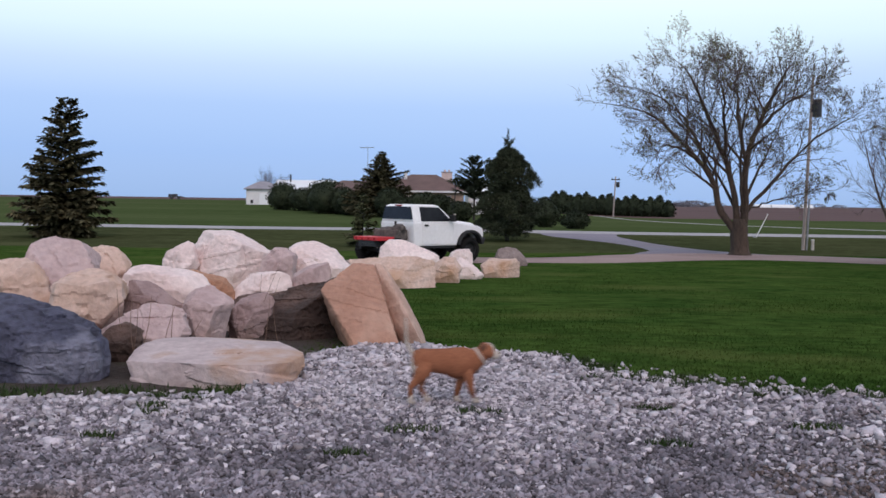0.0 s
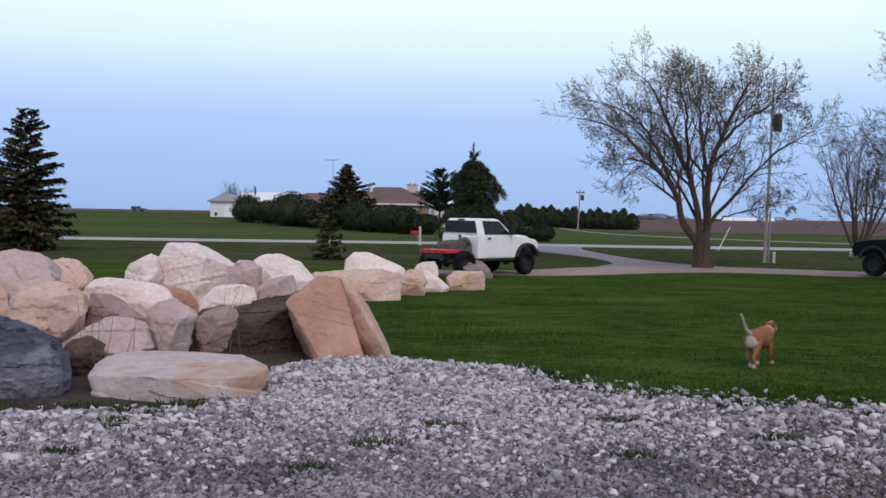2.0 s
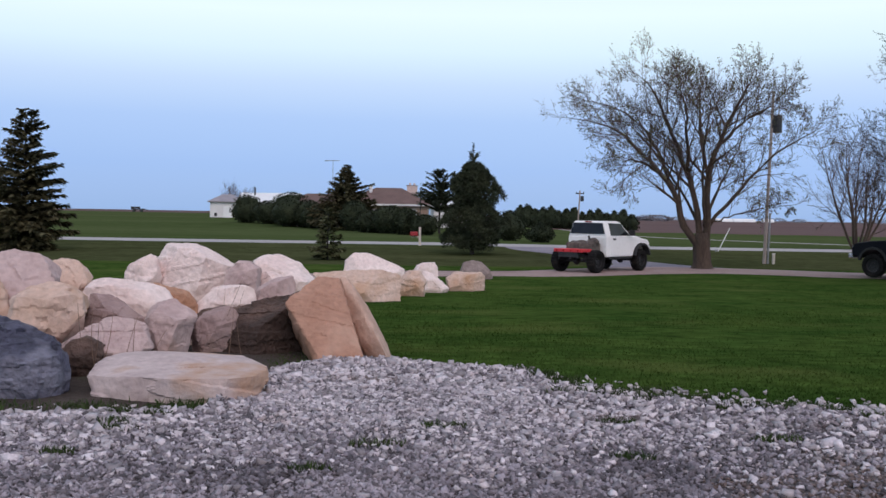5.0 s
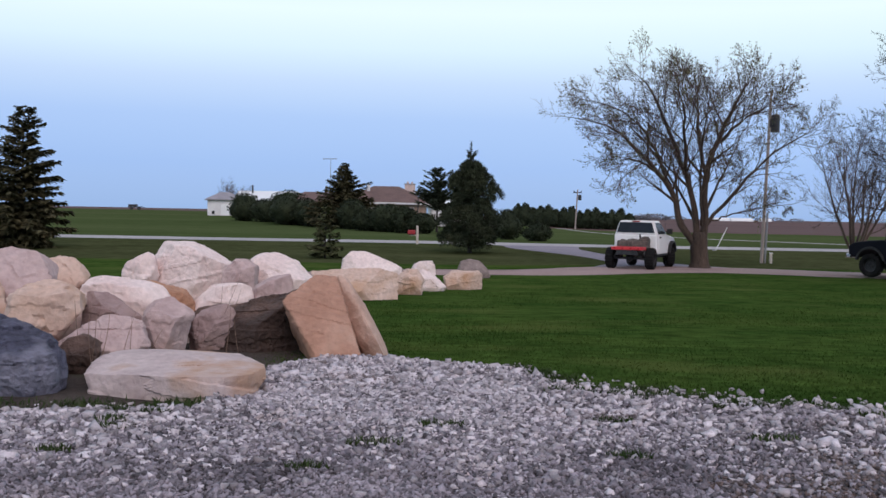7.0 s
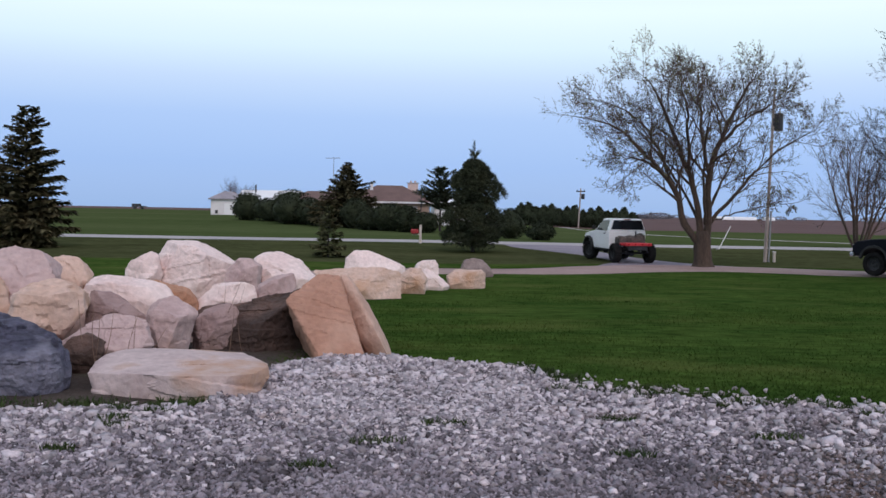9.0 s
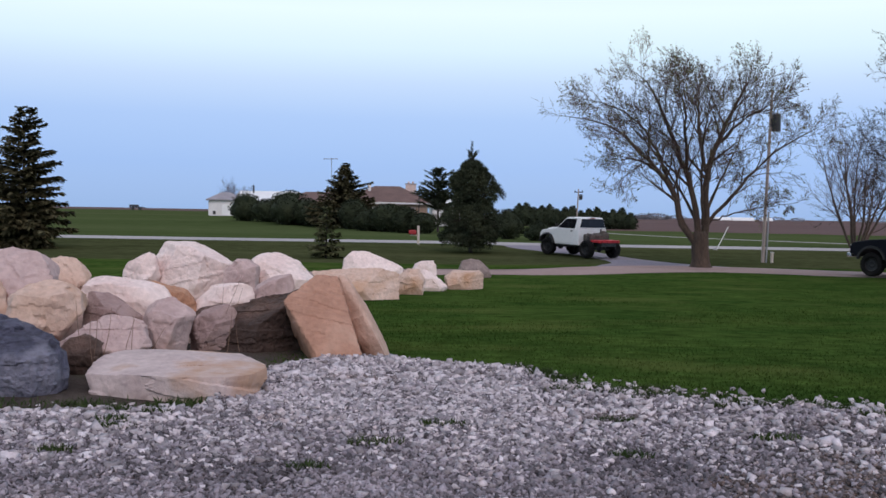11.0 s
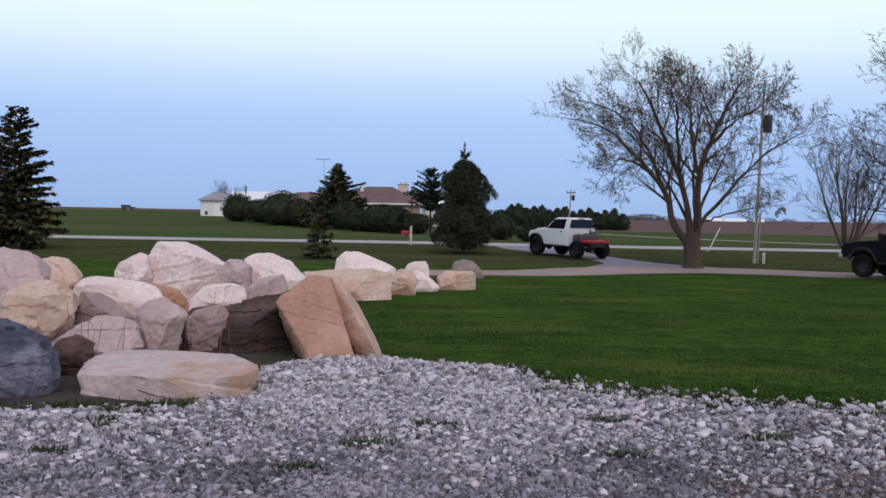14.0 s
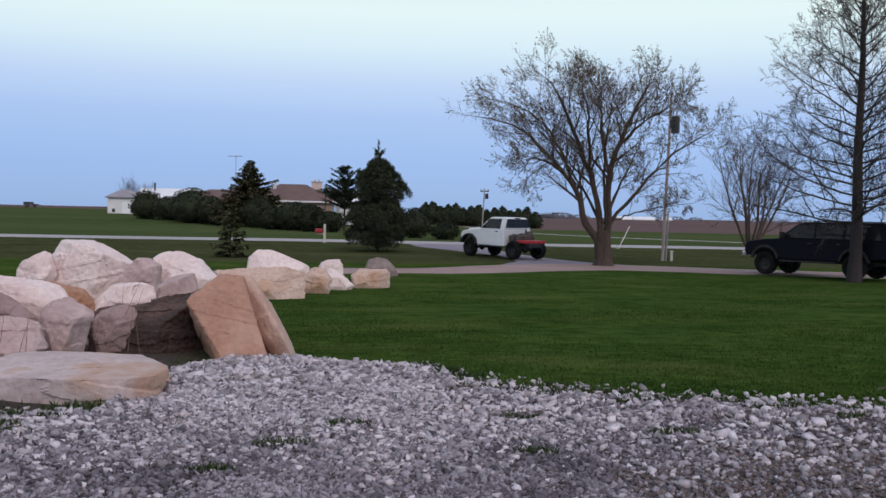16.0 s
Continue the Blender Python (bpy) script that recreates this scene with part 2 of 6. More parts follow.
# ---- the land ----
def land():
    def axis(near, far, step, grow):
        v, s = [0.0], step
        while v[-1] < far:
            if v[-1] > near:
                s *= grow
            v.append(v[-1] + s)
        return np.array(v)
    px = axis(26, 2500, 0.9, 1.12)
    xs = np.concatenate([-px[:0:-1], px])
    ys = np.concatenate([-axis(10, 500, 2.0, 1.3)[:0:-1], axis(70, 3000, 0.7, 1.06)])
    X, Y = np.meshgrid(xs, ys)
    Z = ground(X, Y)
    Z += 0.025 * np.sin(X * 0.8 + 1.3 * np.sin(Y * .5)) * np.sin(Y * 0.7 + 0.4) * sm(12, 18, Y) * (1 - sm(28, 34, Y))
    n = len(xs)
    verts = np.stack([X, Y, Z], -1).reshape(-1, 3)
    faces = [(j * n + i, j * n + i + 1, (j + 1) * n + i + 1, (j + 1) * n + i) for j in range(len(ys) - 1) for i in range(n - 1)]
    tagged(new("ground", mesh("ground", verts, faces, M["lawn"], True)), "mown green lawn and pasture running to the horizon", kind="structure")
    # bare fields beyond the grass
    a = np.radians(np.linspace(-34, 38, 90))
    edge = 132 + 122 * (1 - sm(-0.20, 0.16, np.tan(a))) + 2.0 * np.sin(a * 60)
    rr = np.concatenate([[0, 3, 8, 16, 30, 60, 120, 220], [400, 800, 1500, 2600]])
    verts, faces = [], []
    for k, r in enumerate(rr):
        for an, e in zip(a, edge):
            y = e + r
            x = math.tan(an) * y
            verts.append((x, y, gz(x, y) + (0.0 if k == 0 else 0.10)))
    for k in range(len(rr) - 1):
        for i in range(len(a) - 1):
            faces.append((k * len(a) + i, k * len(a) + i + 1, (k + 1) * len(a) + i + 1, (k + 1) * len(a) + i))
    tagged(new("bare_field", mesh("bare_field", verts, faces, M["field"], True)), "ploughed brown farm field in the distance", kind="structure")


land()
ribbon("pasture", [(-330, 255), (-180, 262), (-98, 257), (-60, 246), (-20, 190), (8, 146), (27, 137), (52, 130), (110, 126), (240, 124)],
       [(-330, 72), (-180, 70), (-98, 69), (-60, 68), (-20, 68.5), (8, 69.5), (27, 69.8), (52, 71), (110, 73), (240, 76)], M["pasture"], 0.03, label="lighter green pasture beyond the road")
ribbon("verge", [(-220, 61), (-60, 60.6), (-24, 61.2), (0, 62.8), (12, 62.2), (26, 62.8), (70, 64), (220, 66)],
       [(-220, 40), (-60, 40), (-24, 40), (0, 40.5), (10, 44), (20, 42.5), (70, 42), (220, 42)], M["verge"], 0.03, label="rougher olive grass between the drive and the road")
ribbon("soil_bed", [(-9.5, 7.9), (-9.5, 12), (-9.2, 15), (-7.0, 18.5), (-4.5, 20.5)], [(-2.0, 8.3), (-1.0, 11.9), (-0.9, 13.0), (-2.0, 16.5), (-2.2, 19.5)], M["soil"], 0.03, label="weedy soil under the rock pile, darkened for shade between stones")
ribbon("road", [(-260, 70), (-120, 66.5), (-60, 66.0), (-25.9, 66.8), (-14.3, 67), (-1.6, 68.4), (10, 67.4), (28, 68.5), (70, 70), (240, 72)],
       [(-260, 63), (-120, 60.5), (-60, 60.4), (-24, 61), (-14, 61.5), (-1.6, 62.8), (9.5, 62), (26, 62.6), (70, 64), (240, 66)], M["road"], 0.05, label="pale country road crossing behind the lawn")
ribbon("driveway_branch", [(2.4, 61.9), (2.9, 56.6), (4.7, 52.8), (6.2, 50.4), (6.85, 47.4), (6.4, 44.0), (5.3, 41.2)],
       [(9.3, 61.5), (8.6, 57), (8.5, 54.6), (9.2, 50.4), (10.9, 46.0), (12.6, 43.6), (14.6, 42.4)], M["asphalt"], 0.035, label="grey drive curving from the road to the yard")
ribbon("driveway", [(-13.5, 19), (-12, 22), (-9, 28.2), (-6, 33.0), (-2.2, 36.9), (1.9, 37.9), (3.8, 39.4), (5.3, 41.3), (9.0, 43.6), (12.9, 43.2), (15, 42.3), (17.5, 41.3), (26, 39.8), (60, 38)],
       [(-11.5, 17), (-10, 20), (-7.5, 25.6), (-5, 30.0), (-2, 33.2), (1.6, 34.8), (3.4, 35.0), (5.5, 35.9), (8.3, 37.9), (10.8, 38.9), (13.4, 38.2), (15.4, 37.4), (26, 35.4), (60, 33)], M["drive"], 0.05, label="pinkish gravel farm drive beside the lawn")
ribbon("far_lane", [(12, 160), (16.4, 141), (17.8, 114.2), (22.6, 96.4), (29.7, 85.5), (40, 74)],
       [(11, 157), (15.6, 138), (17.4, 111.8), (22.2, 94.6), (29.3, 83.8), (39, 72)], M["road"], 0.05, label="narrow pale lane across the far grass")

# ---- the gravel yard ----
GX = np.array([-30, -6, -3.7, -3.3, -2.1, -1.84, -1.26, -0.62, 0.0, 0.89, 1.1, 1.86, 2.62, 3.35, 4.2, 6, 12, 30])
GY = np.array([8.0, 8.12, 8.22, 8.28, 8.52, 10.9, 11.9, 11.8, 11.5, 11.15, 10.3, 9.72, 9.38, 9.08, 8.85, 8.4, 7.6, 6.6])


def edge_at(x):
    return np.interp(x, GX, GY)


def heap(x, y):
    """Loose stone lies higher along the yard's rim."""
    d = edge_at(x) - y
    return ground(x, y) + 0.02 + 0.045 * np.exp(-((d - 0.45) / 0.55) ** 2) * sm(-0.05, 0.3, d) + 0.012 * np.sin(x * 2.3 + y) * np.sin(y * 1.9)


def yard():
    xs = np.concatenate([np.linspace(-30, -6, 14)[:-1], np.linspace(-6, 6, 121), np.linspace(6, 30, 14)[1:]])
    u = np.concatenate([np.linspace(0, 0.55, 14)[:-1], np.linspace(0.55, 1, 70)])
    verts, faces = [], []
    for k, f in enumerate(u):
        for x in xs:
            e = edge_at(x) + 0.10 * math.sin(x * 9.0) * math.sin(x * 3.7)
            y = -14 + (e + 14) * f
            verts.append((x, y, float(heap(x, y)) if f < 1 else gz(x, y) - 0.03))
    n = len(xs)
    for k in range(len(u) - 1):
        for i in range(n - 1):
            faces.append((k * n + i, k * n + i + 1, (k + 1) * n + i + 1, (k + 1) * n + i))
    tagged(new("gravel_yard", mesh("gravel_yard", verts, faces, M["gravelbed"], True)), "trodden yard of crushed grey limestone", kind="structure")


yard()


def stones():
    """Crushed stone, each one a cut lump: larger ones along the rim, chips over the trodden yard."""
    rnd = np.random.RandomState(3)
    cube = np.array([(a, b, c) for a in (-1, 1) for b in (-1, 1) for c in (-1, 1)], float) * 0.72
    ctri = np.array([(0, 1, 3), (0, 3, 2), (4, 6, 7), (4, 7, 5), (0, 4, 5), (0, 5, 1), (2, 3, 7), (2, 7, 6), (0, 2, 6), (0, 6, 4), (1, 5, 7), (1, 7, 3)])
    octa = np.array([(1, 0, 0), (-1, 0, 0), (0, 1, 0), (0, -1, 0), (0, 0, 1), (0, 0, -1)], float)
    otri = np.array([(0, 2, 4), (2, 1, 4), (1, 3, 4), (3, 0, 4), (2, 0, 5), (1, 2, 5), (3, 1, 5), (0, 3, 5)])

    def scatter(name, shape, tris, N, pick, sizes, jag, flat, material, label):
        y = 5.5 + 7.0 * rnd.rand(N) ** 1.15
        x = rnd.uniform(-0.60, 0.62, N) * y
        d = edge_at(x) - y
        keep = pick(x, y, d, rnd.rand(N))
        x, y, d = x[keep], y[keep], d[keep]
        n, m = len(x), len(shape)
        size = sizes(d, n)
        V = shape[None] * (1 + rnd.uniform(-jag, jag, (n, m, 1)))
        V = V * rnd.uniform(0.55, 1.4, (n, 1, 3)) * np.array([1, 1, flat])
        a = rnd.uniform(0, 6.283, (n, 1))
        b = rnd.normal(0, 0.7, (n, 1))
        vx, vy, vz = V[..., 0], V[..., 1], V[..., 2]
        vy, vz = vy * np.cos(b) - vz * np.sin(b), vy * np.sin(b) + vz * np.cos(b)
        vx, vy = vx * np.cos(a) - vy * np.sin(a), vx * np.sin(a) + vy * np.cos(a)
        V = np.stack([vx, vy, vz], -1) * size[:, None, None]
        z = np.where(d > 0, heap(x, y), ground(x, y)) + size * rnd.uniform(0.05, 0.55, n)
        V += np.stack([x, y, z], -1)[:, None]
        Fc = (tris[None] + m * np.arange(n)[:, None, None]).reshape(-1, 3)
        me = bpy.data.meshes.new(name)
        me.vertices.add(n * m)
        me.vertices.foreach_set("co", V.reshape(-1).astype(np.float32))
        me.loops.add(len(Fc) * 3)
        me.loops.foreach_set("vertex_index", Fc.reshape(-1).astype(np.int32))
        me.polygons.add(len(Fc))
        me.polygons.foreach_set("loop_start", np.arange(len(Fc), dtype=np.int32) * 3)
        me.update(calc_edges=True)
        me.validate()
        me.materials.append(material)
        tagged(new(name, me), label, "gravel", kind="stuff")

    def rim(x, y, d, u):
        deep = sm(6.2, 9.2, y + 0.25 * np.sin(x * 2.3 + y)) * (1 - 0.55 * sm(0.8, 2.4, x))
        worn = np.where((x > 0.9) & (np.sin(x * 5 + y * 3) > 0.1), 0.55, 1.0)
        return (d > -0.03) & (u < (0.03 + 0.82 * deep) * worn) | (d > -0.4 - 0.5 * sm(0.3, 1.2, x)) & (d <= -0.03) & (u < (0.08 + 0.16 * sm(0.3, 1.2, x)) * (1 + d))

    def yardful(x, y, d, u):
        bare = np.sin(x * 1.7 + 0.6 * y) + np.sin(y * 2.1 - x * 0.5) + 0.8 * np.sin(x * 4.1)
        mud = (x > 0.9) & (d < 1.3) & (np.sin(x * 3.1 + y * 2) > -0.3) | (x > 2.4) & (y < 7.6)
        return (d > 0.1) & (~muddy(x, y) | (u < 0.2)) & ((bare < 1.3) | (u < 0.75)) & (~mud | (u < 0.55)) & ((x < 1.8) | (y > 7.5) | (u < 0.45))
    def muddy(x, y):
        return x > 1.5 + 1.1 * (y - 6.0) + 0.35 * np.sin(y * 5 + x * 2)

    scatter("muddy_gravel", octa, otri, 60000, lambda x, y, d, u: muddy(x, y) & (u < 0.55), lambda d, n: np.minimum(rnd.lognormal(-4.1, 0.34, n), 0.028), 0.48, 0.55, M["mudchip"], "small mud-stained chips pressed into the yard")
    scatter("gravel", cube, ctri, 72000, rim, lambda d, n: np.minimum(rnd.lognormal(-3.74, 0.34, n), np.where(d < 2.0, 0.043, 0.030)), 0.55, 0.66, M["stone"], "loose pale crushed limestone lumps along the yard rim")
    scatter("gravel_chips", octa, otri, 115000, yardful, lambda d, n: np.minimum(rnd.lognormal(-3.96, 0.34, n), 0.032), 0.48, 0.62, M["chip"], "small grey limestone chips trodden into the yard")


stones()


def blades(name, n, spot, height, width, material, label, seed, category="grass"):
    """Many bent two-piece blades; spot gives n places on the ground."""
    rnd = np.random.RandomState(seed)
    x, y, z, s = spot(rnd, n)
    n = len(x)
    a = rnd.uniform(0, 6.283, n)
    h = height * rnd.uniform(0.5, 1.2, n) * s
    w = width * rnd.uniform(0.7, 1.3, n)
    lx, ly = rnd.normal(0, 0.45, n) * h, rnd.normal(0, 0.45, n) * h
    ca, sa = np.cos(a) * w, np.sin(a) * w
    P = np.stack([np.stack([x - ca, y - sa, z], -1), np.stack([x + ca, y + sa, z], -1),
                  np.stack([x + lx * .4 + ca * .7, y + ly * .4 + sa * .7, z + h * .6], -1), np.stack([x + lx * .4 - ca * .7, y + ly * .4 - sa * .7, z + h * .6], -1),
                  np.stack([x + lx, y + ly, z + h], -1)], 1).reshape(-1, 3)
    k = 5 * np.arange(n)[:, None]
    faces = np.concatenate([k + np.array([[0, 1, 2, 3]])]).tolist() + (k + np.array([[3, 2, 4]])).tolist()
    return tagged(new(name, mesh(name, P, faces, material)), label, category, kind="stuff")


def lawn_spots(rnd, n):
    y = 9.0 + 24 * rnd.rand(n) ** 1.9
    x = rnd.uniform(-0.25, 0.66, n) * y
    k = y > edge_at(x) + rnd.normal(0.0, 1.0, n) * np.where(x > 0.8, 0.34, 0.10)
    x, y = x[k], y[k]
    return x, y, ground(x, y) - 0.01, np.ones(len(x))


blades("lawn_grass", 90000, lawn_spots, 0.040, 0.007, M["blade"], "short mown green grass blades on the lawn", 11)


# ---- boulders ----
def corners(ring, count):
    """The boldest corners of a closed outline, as a convex ring."""
    pts = sorted(set(ring))
    hull = []
    for seq in (pts, pts[::-1]):
        side = []
        for p in seq:
            while len(side) > 1 and (side[-1][0] - side[-2][0]) * (p[1] - side[-2][1]) - (side[-1][1] - side[-2][1]) * (p[0] - side[-2][0]) <= 0:
                side.pop()
            side.append(p)
        hull += side[:-1]

    def area(i):
        (ax, az), (bx, bz), (cx, cz) = hull[i - 1], hull[i], hull[(i + 1) % len(hull)]
        return abs((bx - ax) * (cz - az) - (bz - az) * (cx - ax))
    while len(hull) > count:
        hull.pop(min(range(len(hull)), key=area))
    return hull


def boulder(x, y, m, seed, label, outline, front, back, rough=0.04, sub=5, strata=1.0, foot=0, facet=1.0, cuts=11, parent=None, group="boulders of the rock pile"):
    """A quarried block. outline: (dx, z) round its widest section; front: (dx, dy, z) corners of the near faces, or how far they stand out; back: depth behind."""
    rnd = random.Random(seed)
    base = gz(x, y) - 0.12
    lo, hi = min(p[0] for p in outline), max(p[0] for p in outline)
    mid, zt = (lo + hi) / 2, max(p[1] for p in outline)
    zm = (zt + min(p[1] for p in outline)) / 2
    turn = x / y  # the blocks lie square to the middle of the yard
    planes = []
    if isinstance(front, (int, float)):
        c = Vector((mid + turn * (back - front) / 4, (back - front) / 4, zm))
        ring = corners([(dx, min(z, zm) if z < zm - 0.35 * (zt - zm) else z) for dx, z in outline], 8)
        for (ax, az), (bx, bz) in zip(ring, ring[1:] + ring[:1]):
            e = Vector((bz - az, 0, ax - bx)).normalized()
            if e.dot(Vector(((ax + bx) / 2 - mid, 0, (az + bz) / 2 - zm))) < 0:
                e = -e
            if e.z < -0.75:
                continue
            for slope in (-rnd.choice((0.06, 0.12, 0.2, 0.45, 0.9)), rnd.uniform(0.15, 0.45)):
                n = (e + Vector((-turn * slope, slope, 0))).normalized()
                planes.append((*n, n.dot(Vector((ax, 0, az)) - c)))
        for n, f in ((Vector((rnd.uniform(-.35, .35) + turn, -1, rnd.uniform(-.1, .35))), rnd.uniform(0.72, 0.9)), (Vector((rnd.uniform(.3, .8), -1, rnd.uniform(-.2, .5))), 1.05),
                     (Vector((rnd.uniform(-.8, -.3), -1, rnd.uniform(-.2, .5))), 1.05), (Vector((rnd.uniform(-.2, .2), -0.8, rnd.uniform(.5, .9))), 1.12), (Vector((0, -0.9, -0.4)), 1.05)):
            n.normalize()
            planes.append((*n, n.dot(Vector((mid, -front * f, zm)) - c)))
        for n, q in ((Vector((turn, 1, 0.1)), Vector((mid + turn * back, back, zm))), (Vector((0, 0, -1)), Vector((0, 0, base)))):
            n.normalize()
            planes.append((*n, n.dot(q - c)))
        planes = [q if q[3] > 0.03 else (*q[:3], 0.03) for q in planes]
    else:
        pts = [Vector((dx, 0, z)) for dx, z in outline] + [Vector(p) for p in front]
        for dx, z in outline:  # the far side, smaller and uneven
            dy = back * rnd.uniform(0.7, 1.0)
            pts.append(Vector((mid + (dx - mid) * rnd.uniform(0.70, 0.92) + turn * dy, dy, zm + (z - zm) * rnd.uniform(0.66, 0.86))))
        for f in (0.2, 0.5, 0.8):  # and its foot in the soil
            pts.append(Vector((lo + (hi - lo) * f + turn * back * 0.62, back * 0.62, base)))
        if foot:
            low = sorted(front, key=lambda p: p[2])[:foot]
            pts += [Vector((dx * 0.98, dy + 0.02, base)) for dx, dy, z in low]
        hull = bmesh.new()
        for p in pts:
            hull.verts.new(p)
        bmesh.ops.convex_hull(hull, input=hull.verts[:])
        c = sum(pts, Vector()) / len(pts)
        for fc in hull.faces:
            n = fc.normal.copy()
            h = n.dot(fc.calc_center_median() - c)
            if h < 0:
                n, h = -n, -h
            if n.length > 0.5 and h > 1e-4 and fc.calc_area() > 1e-4:
                planes.append((*n, h))
        hull.free()
        for _ in range(cuts):  # quarry breaks across the corners
            n = Vector((rnd.gauss(0, 0.9), -abs(rnd.gauss(0, 0.8)) - 0.15, rnd.gauss(0.15, 0.7))).normalized()
            planes.append((*n, max(n.dot(q - c) for q in pts) * rnd.uniform(0.86, 0.97)))
    N, H = np.array([p[:3] for p in planes]), np.array([p[3] for p in planes])
    bm = bmesh.new()
    bmesh.ops.create_icosphere(bm, subdivisions=sub, radius=1)
    dirs = np.array([v.co[:] for v in bm.verts])
    s = ((hi - lo) + (zt - base) + back) / 3
    span = np.array([(hi - lo), back + 0.4, max(zt - base, 0.3)])
    dirs = dirs * span ** 0.7
    dirs /= np.linalg.norm(dirs, axis=1)[:, None]
    r = np.minimum(H / np.maximum(dirs @ N.T, 1e-3), 4 * s) / s
    k = 1100.0  # a soft minimum wears the edges a little
    low = r.min(1, keepdims=True)
    r = (low[:, 0] - np.log(np.sum(np.exp(-k * (r - low)), 1)) / k) * s
    off = Vector((seed * 3.1, seed * 1.7, seed * 0.9))
    tilt = Matrix.Rotation(rnd.uniform(-0.25, 0.25), 3, "Y") @ Matrix.Rotation(rnd.uniform(-0.2, 0.2), 3, "X")
    a = rough * 0.5
    chips = ((2.2 / s ** 0.5, 0.045 * facet), (5.0 / s ** 0.5, 0.05 * facet))
    for v, d, q in zip(bm.verts, dirs, r):
        d = Vector(d)
        p = d * q
        w = p + off
        f = noise.fractal(w * 2.2, 1.0, 2.1, 4) * a * 0.3
        for scale, amount in chips:  # broken faces: each cell is cut at a slant of its own
            u = w * scale + 0.25 * noise.noise_vector(w * scale * 1.7)
            cell = noise.voronoi(u)[1][0]
            g = noise.cell_vector(cell * 37.0)
            f += amount * max(-0.9, min(0.9, (g * 2 - Vector((1, 1, 1))).dot(u - cell) + 0.4 * (g.x - 0.5))) / scale
        f -= (noise.noise(w * 11, noise_basis="VORONOI_F1") - 0.45) * a * 0.25
        t = tilt @ w
        bed = noise.noise(Vector((t.x * 1.1, t.y * 1.1, t.z * 9.0)))
        f += (a * 0.32 if bed > 0.06 else -a * 0.32) * strata
        crack = abs(noise.noise(w * 1.5 + Vector((7, 3, 1))))
        f -= max(0.0, 1 - crack / 0.04) * a * 0.55
        v.co = c + p + d * f
    bm.normal_update()
    for e in bm.edges:
        e.smooth = e.calc_face_angle(0.0) < 0.42
    if parent:
        return part("split_slab", bm, m, parent, "paler slab split off the boulder by a dark crack", m=pose(x - parent.location.x, y - parent.location.y, 0), smooth=True)
    return tagged(part("boulder", bm, m, m=pose(x, y, 0), smooth=True), label, "boulder", group)


boulder(-4.22, 9.3, M["rockblue"], 1, "blue-grey limestone boulder with chipped faces at the yard", [(-.99, -.19), (-.96, .58), (-.71, .82), (-.35, .81), (-.13, .78), (.14, .63), (.53, .56), (.65, .39), (.69, .17), (.66, -.11), (.44, -.19)],
        [(-.52, -.35, .69), (.03, -.45, .49), (.34, -.4, .44), (.62, -.3, .43), (-.01, -.55, .25), (.67, -.3, .12), (.44, -.5, .4), (-.14, -.5, -.11), (.56, -.42, -.1)], 1.0, rough=0.05, sub=6, foot=3, cuts=7, facet=1.6)
boulder(-2.54, 9.75, M["rockslab"], 2, "flat pinkish-white limestone slab lying on gravel", [(-.93, .2), (-.79, .29), (-.68, .31), (-.15, .32), (.29, .3), (.63, .27), (.79, .21), (.81, .15)],
        [(-.78, -.62, .21), (-.69, -.68, .07), (-.36, -.8, .07), (.49, -.85, .04), (.09, -.86, .23), (-.31, -.82, .24), (.59, -.84, .24), (.77, -.7, .24), (.78, -.62, .11), (.86, -.35, .26), (.87, -.35, .18)], 0.5, rough=0.035, sub=6, strata=1.6, foot=4, facet=0.5, cuts=0)
big = boulder(-1.46, 12.3, M["rocktan"], 41, "big tan sandstone boulder with a cracked sloping face at the gravel", [(-.52, .59), (-.27, .85), (-.13, .97), (.12, .96), (.2, .73), (.16, .45), (.45, -.05), (.21, -.18), (.02, -.15), (-.26, .2)],
        [(-.5, -.28, .66), (-.31, -.5, .44), (0, -.78, .01), (-.18, -.32, .68), (.13, -.35, .59), (.5, -.65, .03), (-.15, -.1, .87), (.23, -.62, .25)], 1.0, rough=0.04, sub=6, foot=3, facet=0.5, cuts=0)
boulder(-1.04, 12.45, M["rocktanpale"], 43, "", [(-.3, .96), (-.2, .93), (-.09, .78), (.06, .55), (.19, .23), (.36, -.05), (.36, -.16), (.12, -.13), (-.2, .44), (-.3, .72)],
        [(-.33, -.02, .58), (-.28, -.05, .86), (-.02, -.22, .25), (.2, -.42, -.01), (.36, -.6, .02), (.15, -.38, .27), (-.08, -.2, .67)], 0.8, rough=0.035, sub=5, foot=2, facet=0.4, cuts=0, parent=big)
# hollow side of the tan boulder, its shade put into the dark stain
boulder(-2.3, 12.75, M["rockbrown"], 47, "dark weathered hollow side of the tan boulder, shade in its colour", [(-.61, .37), (-.5, .52), (-.21, .61), (.22, .68), (.55, .79), (.66, .4), (.67, -.19), (-.2, -.2), (-.57, .08)], 0.72, 0.9, rough=0.08, sub=6, facet=1.5)
boulder(-2.91, 12.35, M["rockpinkshade"], 48, "pinkish stone beside the dark weathered boulder, shade in its colour", [(-.28, .2), (-.26, .34), (-.07, .52), (.2, .58), (.32, .45), (.24, .13), (.15, -.15), (-.25, -.16)], .3, 0.7)
boulder(-3.24, 11.7, M["rockpink"], 10, "pinkish grey rounded boulder in the pile", [(-.34, .3), (-.3, .55), (-.19, .66), (0, .7), (.19, .62), (.31, .49), (.26, .28), (.15, .17), (.14, -.06), (-.25, -.07)], .38, 0.8)
